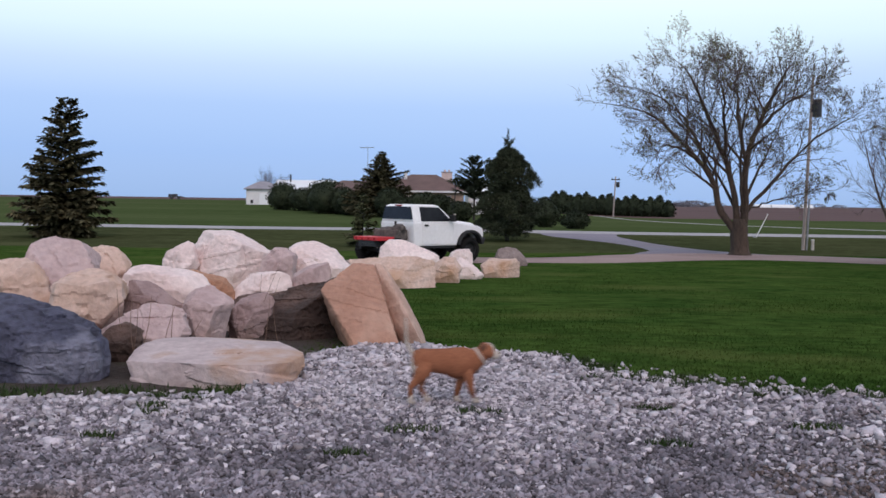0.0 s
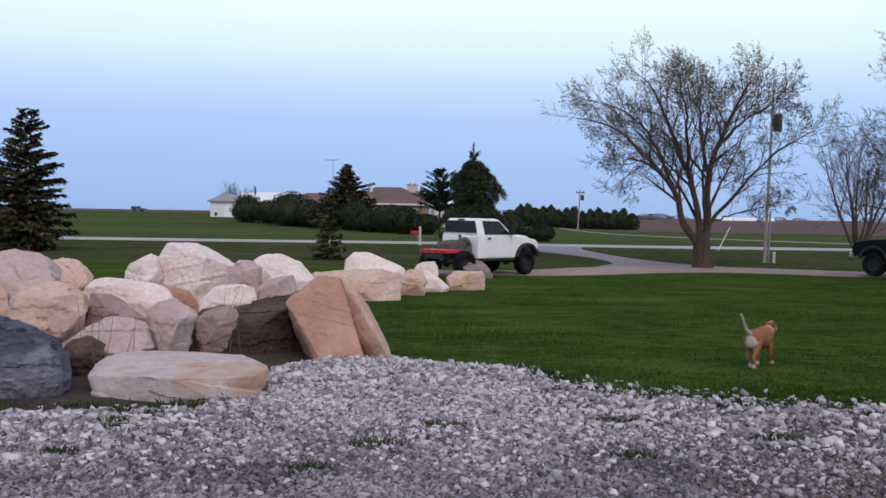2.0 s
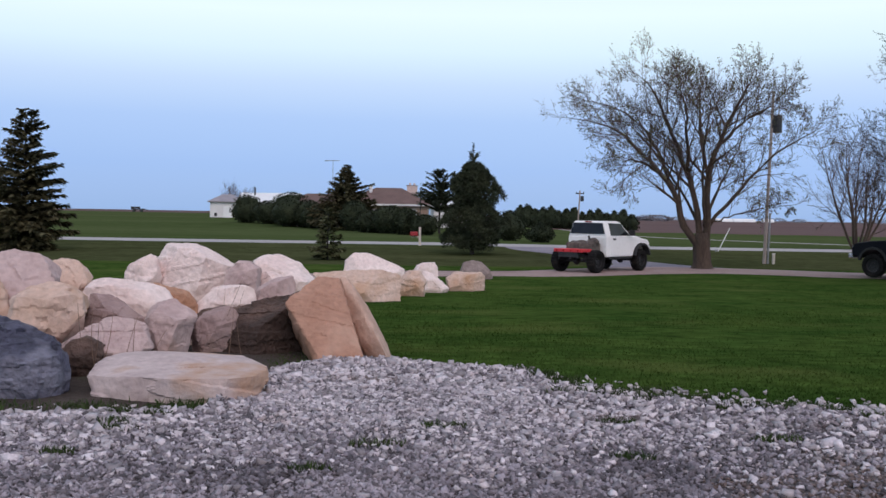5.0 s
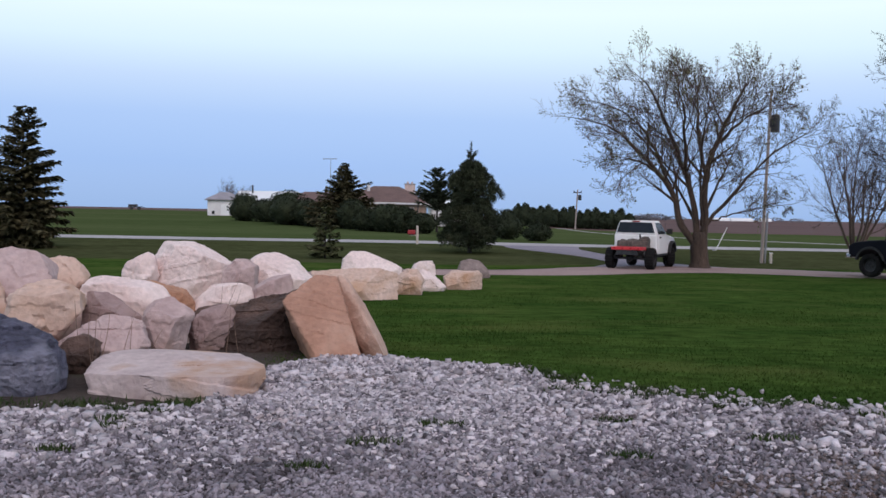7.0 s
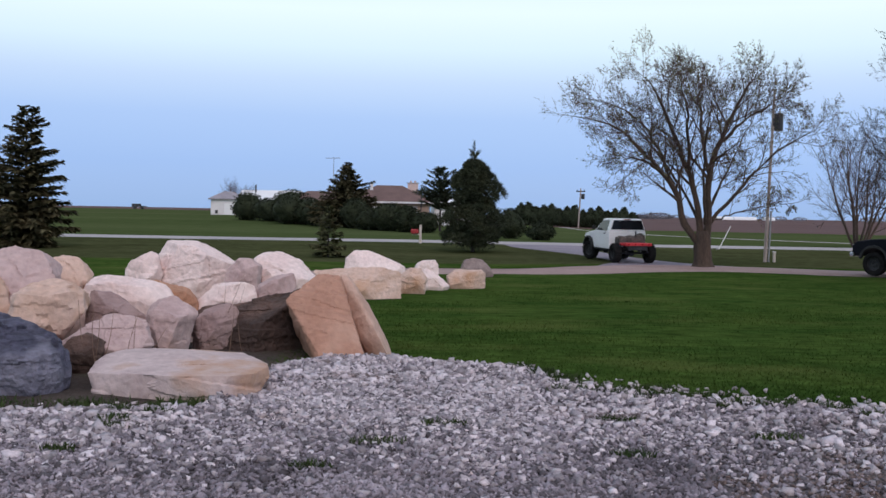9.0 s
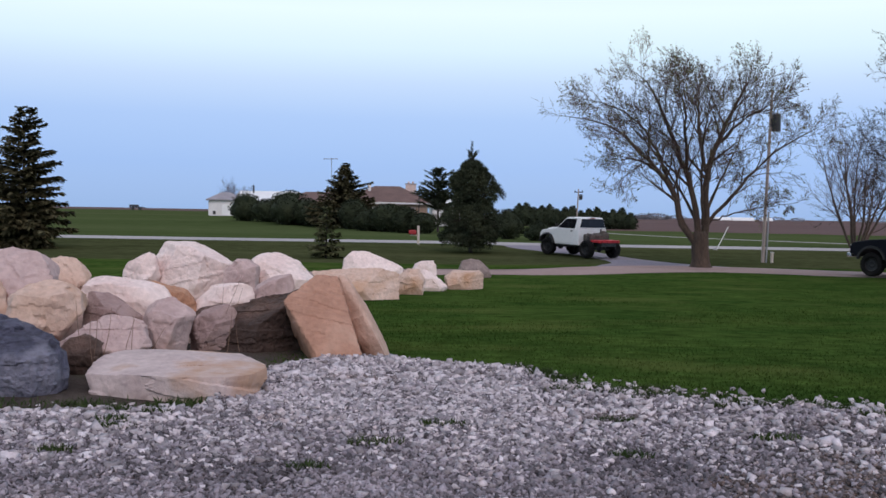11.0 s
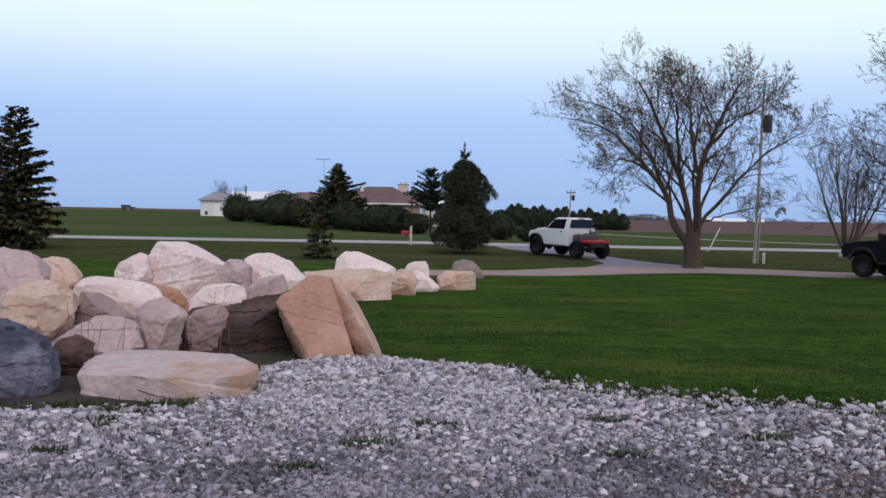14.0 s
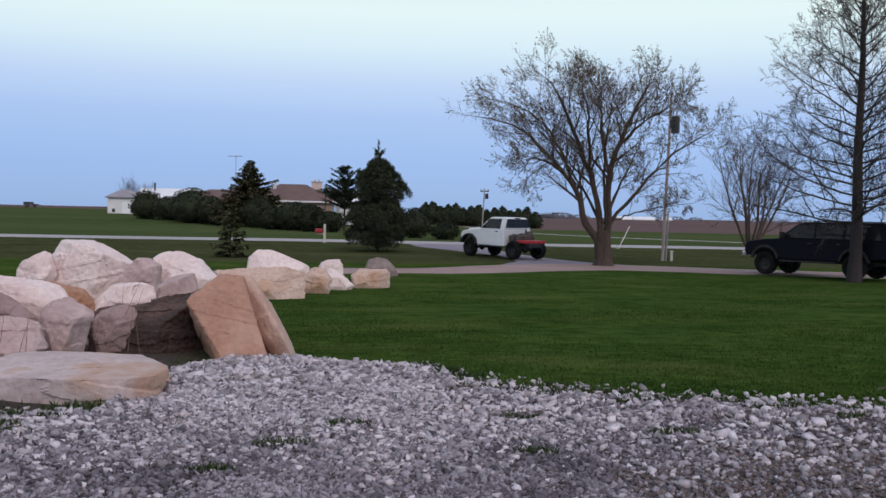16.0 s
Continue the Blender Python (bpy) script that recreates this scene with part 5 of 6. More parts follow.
def weed_spots(rnd, n):
    xs, ys = [], []
    for cx in np.arange(0.7, 4.8, 0.17):  # grass creeping in along the rim
        x, y = tuft(rnd, cx + rnd.normal(0, 0.1), edge_at(cx) - abs(rnd.normal(0, 0.35)), rnd.uniform(0.05, 0.16), 70)
        xs.append(x)
        ys.append(y)
    for cx, cy, rad in WEEDS:
        x, y = tuft(rnd, cx, cy, rad, int(60 + 500 * rad))
        xs.append(x)
        ys.append(y)
    x = rnd.uniform(-4.6, -2.1, 1700)  # grass along the foot of the stones
    y = np.interp(x, [-4.6, -3.9, -3.3, -2.6, -2.1], [8.25, 8.36, 8.52, 8.55, 8.62]) + rnd.normal(0, 0.14, 1700)
    k = np.sin(x * 7.5) + 0.4 > rnd.uniform(-1, 1, 1700)
    xs.append(x[k])
    ys.append(y[k])
    x, y = np.concatenate(xs), np.concatenate(ys)
    return x, y, heap(x, y) - 0.01, np.ones(len(x))


blades("weeds", 0, weed_spots, 0.07, 0.008, M["weed"], "small green weeds in gravel and at the stones", 5, "weeds")


def stalks():
    r = random.Random(6)
    for x, y, h, n in ((-3.62, 10.2, 1.0, 4), (-3.35, 10.3, 0.8, 3), (-2.95, 12.3, 1.0, 3), (-2.55, 11.9, 0.7, 2)):
        t = thing("dry_weed", x, y, gz(x, y), 0, "tall dry brown weed stalks between the boulders", "weed", "dry weeds in the rock pile")
        for k in range(n):
            w = Wood()
            d = Vector((r.gauss(0, .25), r.gauss(0, .2), 1)).normalized()
            q, pts = Vector((r.uniform(-.15, .15), r.uniform(-.1, .1), -0.05)), []
            for i in range(6):
                pts.append(q.copy())
                d = (d + rand_dir(r) * 0.10).normalized()
                q = q + d * h * r.uniform(0.13, 0.24)
            w.tube(pts, [0.006 - 0.0008 * i for i in range(6)], 4)
            piece("stalk", w.mesh("stalk", M["straw"]), t)


stalks()


# ---- vehicles ----
M["truckwhite"] = mat("white_car_paint", (0.86, 0.85, 0.86), (0.90, 0.89, 0.90), scale=1.2, fine=9, rough=0.28, bump=0, contrast=0.05, stain=(0.70, 0.675, 0.66), amount=0.30)
M["navy"] = mat("dark_navy_car_paint", (0.004, 0.005, 0.010), (0.006, 0.007, 0.013), scale=1.0, fine=8, rough=0.45, bump=0, contrast=0.1, spec=0.12)
M["tyre"] = mat("black_rubber", (0.008, 0.008, 0.009), (0.016, 0.0155, 0.0155), scale=6, fine=40, rough=0.9, bump=0.3, dist=0.01, stain=(0.026, 0.022, 0.020), amount=0.34, spec=0.15)
M["rim"] = mat("dark_steel_rim", (0.022, 0.022, 0.025), (0.04, 0.04, 0.043), rough=0.55, metal=0.5, bump=0)
M["trimblack"] = mat("black_plastic", (0.014, 0.014, 0.016), (0.024, 0.024, 0.026), fine=30, rough=0.7, bump=0.1)
M["camo"] = mat("grey_brown_tarp", (0.075, 0.062, 0.056), (0.17, 0.145, 0.13), scale=7, fine=24, rough=0.9, bump=0.6, dist=0.03, stain=(0.035, 0.03, 0.03), amount=0.45)
M["lamp"] = mat("clear_lamp_glass", (0.55, 0.56, 0.58), (0.65, 0.66, 0.68), rough=0.12, bump=0)
M["redlens"] = mat("red_lamp_lens", (0.28, 0.012, 0.018), (0.34, 0.018, 0.022), rough=0.2, bump=0)
M["chrome"] = mat("chrome", (0.55, 0.55, 0.57), (0.62, 0.62, 0.64), rough=0.2, metal=1.0, bump=0)


def lathe(profile, n, bm=None, lug=0.0):
    """Turns (radius, y) points round the y axis; lug: depth of the tread blocks."""
    b = bmesh.new()
    rings = []
    for k in range(n):
        a = 6.28319 * k / n
        ring = []
        for r, y, tread in profile:
            q = r - (lug if tread and k % 2 else 0.0)
            ring.append(b.verts.new((q * math.cos(a), y, q * math.sin(a))))
        rings.append(ring)
    for k in range(n):
        p, q = rings[k], rings[(k + 1) % n]
        for i in range(len(profile) - 1):
            b.faces.new((p[i], p[i + 1], q[i + 1], q[i]))
    return join(bm, b)


def wheel(parent, x, y, r, w):
    """One wheel on its axle: a lugged tyre and a dished rim with nuts."""
    hub = new("wheel")
    hub.parent = parent
    hub.matrix_basis = pose(x, y, r)
    h = w / 2
    pr = [(r * .56, -h * .8, 0), (r * .70, -h, 0), (r * .88, -h * .98, 0), (r * .97, -h * .86, 1), (r, -h * .5, 1), (r, h * .5, 1), (r * .97, h * .86, 1), (r * .88, h * .98, 0), (r * .70, h, 0), (r * .56, h * .8, 0)]
    part("tyre", lathe(pr, 44, lug=0.022), M["tyre"], hub, "black mud tyre")
    s = 1 if y > 0 else -1
    rp = [(r * .57, -h * .82, 0), (r * .53, -h * .6, 0), (r * .52, h * .6, 0), (r * .57, h * .82, 0)]
    b = lathe(rp, 28)
    b = lathe([(0.001, s * h * .30, 0), (r * .20, s * h * .42, 0), (r * .30, s * h * .25, 0), (r * .53, s * h * .35, 0)], 28, b)
    for k in range(6):
        a = 1.0472 * k
        c = Vector((r * .25 * math.cos(a), s * h * .40, r * .25 * math.sin(a)))
        b = rod(c, c + Vector((0, s * 0.03, 0)), 0.014, None, 6, b)
    part("rim", b, M["rim"], hub)
    return hub


def squeeze(bm, belt, roof, base, top):
    """Leans the sides in above the belt line."""
    for v in bm.verts:
        if v.co.z > belt:
            v.co.y *= (base + (top - base) * (v.co.z - belt) / (roof - belt)) / base
    return bm


def side_panel(poly, s, belt, roof, base, top, out=0.008):
    """A pane that lies on the leaning side of a cab."""
    b = bmesh.new()

    def yy(z, o):
        return s * (base + (top - base) * max(0, z - belt) / (roof - belt) + o)
    a = [b.verts.new((x, yy(z, out), z)) for x, z in poly]
    c = [b.verts.new((x, yy(z, -0.02), z)) for x, z in poly]
    b.faces.new(a)
    b.faces.new(c)
    for i in range(len(poly)):
        j = (i + 1) % len(poly)
        b.faces.new((a[i], a[j], c[j], c[i]))
    return b


def cross_panel(x0, z0, w0, x1, z1, w1, off, thick=0.02):
    """A pane across the car from (x0, z0) up to (x1, z1)."""
    n = Vector((-(z1 - z0), 0, x1 - x0)).normalized()
    if n.x * off < 0:
        n = -n
    b = bmesh.new()
    q = [Vector((x0, -w0, z0)), Vector((x0, w0, z0)), Vector((x1, w1, z1)), Vector((x1, -w1, z1))]
    a = [b.verts.new(p + n * abs(off)) for p in q]
    c = [b.verts.new(p - n * thick) for p in q]
    b.faces.new(a)
    b.faces.new(c)
    for i in range(4):
        j = (i + 1) % 4
        b.faces.new((a[i], a[j], c[j], c[i]))
    return b


def arch(x, z, r, n=9):
    """Points over a wheel opening, from front to back along the sill."""
    return [(x + r * math.cos(a), z + r * math.sin(a)) for a in np.linspace(0.28, math.pi - 0.28, n)]


def flare(x, z, r, y0, y1, m, parent, name="fender_flare"):
    b = bmesh.new()
    prof = [(r - .03, y0), (r + .06, y0), (r + .05, y1), (r - .03, y1)]
    rings = []
    for a in np.linspace(0.15, math.pi - 0.15, 16):
        rings.append([b.verts.new((x + q * math.cos(a), y, z + q * math.sin(a))) for q, y in prof])
    for p, q in zip(rings, rings[1:]):
        for i in range(4):
            j = (i + 1) % 4
            b.faces.new((p[i], p[j], q[j], q[i]))
    b.faces.new(rings[0])
    b.faces.new(rings[-1])
    return part(name, b, m, parent)


WB, TRACK, TYRE = 3.2, 1.70, 0.475
FIT = Matrix.Diagonal((0.955, 0.95, 0.915, 1))  # brings the truck's plan to its true length, width and height


def pickup():
    """A lifted regular-cab pickup without its bed; x forward, origin on the ground between the axles."""
    t = thing("pickup_truck", 0, 0, 0, 0, "lifted white pickup without a bed, red deck over big black tyres", "truck")
    ax = WB / 2
    prof = [(-0.97, 0.64), (-0.97, 1.50), (0.95, 1.50), (1.5, 1.44), (2.15, 1.34), (2.29, 1.22), (2.31, 1.0), (2.25, 0.86), (2.17, 0.84)] + [(x, z) for x, z in arch(ax, 0.60, 0.56)] + [(1.0, 0.64)]
    part("body", prism(prof, -0.93, 0.93, 0.045), M["truckwhite"], t, smooth=False)
    hood = [(0.92, 1.44), (0.92, 1.55), (1.4, 1.54), (2.1, 1.46), (2.30, 1.34), (2.33, 1.10), (2.25, 1.05), (2.0, 1.3)]
    part("hood", prism(hood, -0.56, 0.56, 0.06), M["truckwhite"], t, "raised white hood")
    gh = [(-0.96, 1.48), (0.93, 1.48), (0.30, 2.08), (0.10, 2.135), (-0.78, 2.135), (-0.93, 2.06)]
    cab = part("cab", squeeze(prism(gh, -0.92, 0.92, 0.05), 1.48, 2.135, 0.92, 0.72), M["truckwhite"], t)
    for s in (-1, 1):
        part("side_window", side_panel([(-0.64, 1.53), (0.76, 1.53), (0.28, 2.03), (-0.62, 2.05)], s, 1.48, 2.135, 0.92, 0.72), M["darkglass"], cab)
        d = part("door", box(-0.62, 0.80, s * 0.93, s * 0.942, 0.72, 1.49, 0.005), M["truckwhite"], t)
        part("door_handle", box(-0.52, -0.36, s * 0.942, s * 0.965, 1.36, 1.42, 0.008), M["trimblack"], d, "black handle")
        m = part("mirror", box(0.62, 0.72, s * 1.00, s * 1.16, 1.56, 1.74, 0.03), M["trimblack"], t, "black door mirror")
        part("mirror_arm", box(0.64, 0.70, s * 0.90, s * 1.03, 1.62, 1.66), M["trimblack"], m)
        flare(ax, 0.60, 0.56, s * 0.80, s * 1.06, M["trimblack"], t)
        hl = part("headlight", box(2.26, 2.335, s * 0.62 - 0.17, s * 0.62 + 0.17, 1.08, 1.24, 0.02), M["lamp"], t)
        part("turn_lamp", box(2.25, 2.33, s * 0.84 - 0.05, s * 0.84 + 0.05, 1.08, 1.24, 0.02), M["redlens"], hl)
        part("sill_step", box(-0.8, 0.95, s * 0.80, s * 0.92, 0.57, 0.645, 0.02), M["trimblack"], t)
        part("frame_rail", box(-2.28, 2.2, s * 0.42 - 0.05, s * 0.42 + 0.05, 0.62, 0.76, 0.01), M["darkmetal"], t)
        part("leaf_spring", box(-2.15, -1.0, s * 0.55 - 0.035, s * 0.55 + 0.035, 0.52, 0.60, 0.01), M["darkmetal"], t)
        part("shock_absorber", rod((-1.50, s * 0.5, 0.48), (-1.2, s * 0.46, 0.85), 0.035, None, 8), M["galv"], t)
    part("windshield", cross_panel(0.90, 1.56, 0.80, 0.35, 2.06, 0.66, 0.012), M["darkglass"], cab)
    part("rear_window", cross_panel(-0.965, 1.60, 0.82, -0.945, 2.05, 0.69, 0.012), M["darkglass"], cab)
    part("brake_light", box(-0.95, -0.90, -0.16, 0.16, 2.07, 2.12, 0.01), M["redlens"], cab)
    part("grille", box(2.31, 2.35, -0.42, 0.42, 0.98, 1.28, 0.02), M["trimblack"], t)
    part("front_bumper", box(2.22, 2.42, -0.90, 0.90, 0.74, 0.93, 0.04), M["trimblack"], t)
    part("engine_bay", box(1.0, 2.2, -0.52, 0.52, 0.62, 1.40, 0.05), M["trimblack"], t)
    for x in (-ax, ax):
        b = rod((x, -0.8, TYRE), (x, 0.8, TYRE), 0.055, None, 10)
        b = blob((x, 0.05, TYRE), (0.17, 0.15, 0.17), 2, b)
        part("axle", b, M["darkmetal"], t)
    part("drive_shaft", rod((-ax, 0.05, TYRE), (0.4, 0.0, 0.66), 0.05, None, 8), M["darkmetal"], t)
    for x in (-2.24, -1.25, -0.9):
        part("cross_member", box(x - 0.05, x + 0.05, -0.40, 0.40, 0.64, 0.74, 0.01), M["darkmetal"], t)
    dk = part("deck", box(-2.34, -1.62, -0.66, 0.66, 0.85, 0.98, 0.015), M["redpaint"], t, "red steel deck plate")
    for y in (-0.5, -0.17, 0.17, 0.5):
        part("lamp", rod((-2.35, y, 0.915), (-2.365, y, 0.915), 0.035, None, 10), M["redlens"], dk)
    part("deck_support", box(-2.3, -1.6, -0.45, 0.45, 0.75, 0.848), M["darkmetal"], t)
    b = box(-1.52, -1.02, -0.68, 0.66, 0.86, 1.24, 0.06, 3)
    cg = part("fuel_tank", b, M["camo"], t, "grey-brown covered tank behind the cab")
    b = blob((-1.28, -0.48, 1.26), (0.24, 0.26, 0.18), 2)
    b = blob((-1.30, 0.0, 1.18), (0.22, 0.30, 0.15), 2, b)
    b = blob((-1.24, 0.42, 1.16), (0.2, 0.24, 0.14), 2, b)
    for v in b.verts:
        v.co += Vector((0, 0, 0.05 * noise.noise(v.co * 9)))
    part("tarp", b, M["camo"], cg, smooth=True)
    part("filler_neck", rod((-1.26, -0.30, 1.3), (-1.28, -0.28, 1.52), 0.03, 0.045, 8), M["trimblack"], cg)
    wheels = []
    for x in (-ax, ax):
        for y in (-TRACK / 2, TRACK / 2):
            wheels.append(wheel(t, x, y, TYRE, 0.37))
    part("antenna", rod((0.98, -0.80, 1.48), (0.84, -0.82, 2.25), 0.008, 0.004, 5), M["darkmetal"], t)
    for ob in list(t.children):
        ob.location = FIT @ ob.location
        for q in [ob] + list(ob.children) if ob not in wheels else list(ob.children):
            q.data.transform(FIT if ob not in wheels else Matrix.Scale(0.915, 4))
    return t, wheels


def parked_suv(x, y, turn):
    t = thing("suv", x, y, gz(x, y) + 0.05, turn, "long dark navy lifted suv parked on the drive", "car")
    ax, rt = 1.78, 0.455
    prof = [(-3.0, 0.78), (-3.02, 1.40), (1.28, 1.42), (1.9, 1.38), (2.52, 1.28), (2.66, 1.14), (2.68, 0.84), (2.42, 0.74)] + arch(ax, 0.56, 0.54) + [(1.15, 0.60), (-1.1, 0.60)] + arch(-ax, 0.56, 0.54) + [(-2.4, 0.72)]
    part("body", prism(prof, -0.99, 0.99, 0.05), M["navy"], t)
    gh = [(-3.0, 1.38), (1.30, 1.40), (0.52, 1.98), (0.25, 2.06), (-2.70, 2.08), (-2.88, 2.02)]
    cab = part("cabin", squeeze(prism(gh, -0.97, 0.97, 0.05), 1.38, 2.08, 0.97, 0.78), M["navy"], t)
    for s in (-1, 1):
        for poly in ([(-0.18, 1.46), (1.05, 1.46), (0.46, 1.94), (-0.18, 1.97)], [(-1.30, 1.46), (-0.28, 1.46), (-0.28, 1.97), (-1.30, 1.98)], [(-2.74, 1.46), (-1.42, 1.46), (-1.42, 1.98), (-2.62, 1.98)]):
            part("side_window", side_panel(poly, s, 1.38, 2.08, 0.97, 0.78), M["darkglass"], cab)
        for x0, x1 in ((-0.24, 1.1), (-1.36, -0.26)):
            d = part("door", box(x0, x1 - 0.02, s * 0.99, s * 1.0, 0.70, 1.40, 0.004), M["navy"], t)
            part("door_handle", box(x0 + 0.08, x0 + 0.26, s * 1.0, s * 1.025, 1.24, 1.29, 0.008), M["trimblack"], d)
        m = part("mirror", box(0.92, 1.06, s * 1.04, s * 1.24, 1.46, 1.68, 0.03), M["trimblack"], t)
        part("mirror_arm", box(0.96, 1.02, s * 0.93, s * 1.05, 1.50, 1.54), M["trimblack"], m)
        flare(ax, 0.56, 0.54, s * 0.9, s * 1.04, M["trimblack"], t)
        flare(-ax, 0.56, 0.54, s * 0.9, s * 1.04, M["trimblack"], t)
        part("headlight", box(2.58, 2.70, s * 0.72 - 0.18, s * 0.72 + 0.18, 1.02, 1.18, 0.02), M["lamp"], t)
        part("tail_light", box(-3.04, -2.98, s * 0.88 - 0.09, s * 0.88 + 0.09, 1.0, 1.42, 0.02), M["redlens"], t)
        part("running_board", box(-1.15, 1.15, s * 0.92, s * 1.08, 0.54, 0.60, 0.015), M["trimblack"], t)
        part("frame_rail", box(-2.8, 2.4, s * 0.45 - 0.05, s * 0.45 + 0.05, 0.52, 0.66, 0.01), M["darkmetal"], t)
    part("windshield", cross_panel(1.26, 1.46, 0.86, 0.58, 1.95, 0.72, 0.012), M["darkglass"], cab)
    part("rear_window", cross_panel(-3.01, 1.46, 0.80, -2.90, 1.95, 0.70, 0.012), M["darkglass"], cab)
    part("grille", box(2.66, 2.71, -0.5, 0.5, 0.92, 1.18, 0.02), M["chrome"], t)
    part("front_bumper", box(2.58, 2.80, -0.98, 0.98, 0.70, 0.88, 0.04), M["chrome"], t, "chrome bumper")
    part("rear_bumper", box(-3.16, -2.95, -0.98, 0.98, 0.72, 0.90, 0.04), M["chrome"], t, "dull chrome bumper")
    part("plate", box(-3.045, -3.025, -0.16, 0.16, 1.0, 1.16), M["whitepaint"], t)
    for x_ in (-ax, ax):
        b = rod((x_, -0.8, rt), (x_, 0.8, rt), 0.06, None, 10)
        part("axle", blob((x_, 0.05, rt), (0.17, 0.15, 0.17), 2, b), M["darkmetal"], t)
        for y_ in (-0.86, 0.86):
            wheel(t, x_, y_, rt, 0.33)
    part("roof_rack", box(-2.4, 0.0, 0.60, 0.64, 2.08, 2.12, 0.01), M["trimblack"], t)
    part("roof_rack", box(-2.4, 0.0, -0.64, -0.60, 2.08, 2.12, 0.01), M["trimblack"], t)


truck, truck_wheels = pickup()
parked_suv(17.75, 36.4, 36 + 90)

# ---- the dog ----
M["earcoat"] = mat("brown_ear_coat", (0.10, 0.040, 0.022), (0.15, 0.06, 0.032), scale=6, fine=60, rough=0.85, bump=0)
M["coat"] = mat("tan_short_coat", (0.220, 0.082, 0.042), (0.31, 0.125, 0.066), scale=6, fine=60, rough=0.85, bump=0.2, dist=0.005, contrast=0.22, spec=0.2)
M["whitecoat"] = mat("white_short_coat", (0.42, 0.36, 0.31), (0.52, 0.46, 0.40), scale=8, fine=60, rough=0.85, bump=0.2, dist=0.005, spec=0.2)
M["nose"] = mat("dark_nose", (0.03, 0.02, 0.02), (0.05, 0.035, 0.03), rough=0.4, bump=0)


def loft(rings, sides=14, bm=None):
    """rings: (centre, width, height, tilt) ellipses in planes across x, tilted about y."""
    b = bmesh.new()
    made = []
    for c, w, h, tilt in rings:
        ring = []
        for k in range(sides):
            a = 6.28319 * k / sides
            p = Vector((0, w * math.cos(a), h * math.sin(a)))
            p.rotate(Matrix.Rotation(radians(tilt), 3, "Y"))
            ring.append(b.verts.new(Vector(c) + p))
        made.append(ring)
    for p, q in zip(made, made[1:]):
        for k in range(sides):
            j = (k + 1) % sides
            b.faces.new((p[k], p[j], q[j], q[k]))
    b.faces.new(made[0])
    b.faces.new(made[-1])
    return join(bm, b)


DOG_SIZE = 0.89


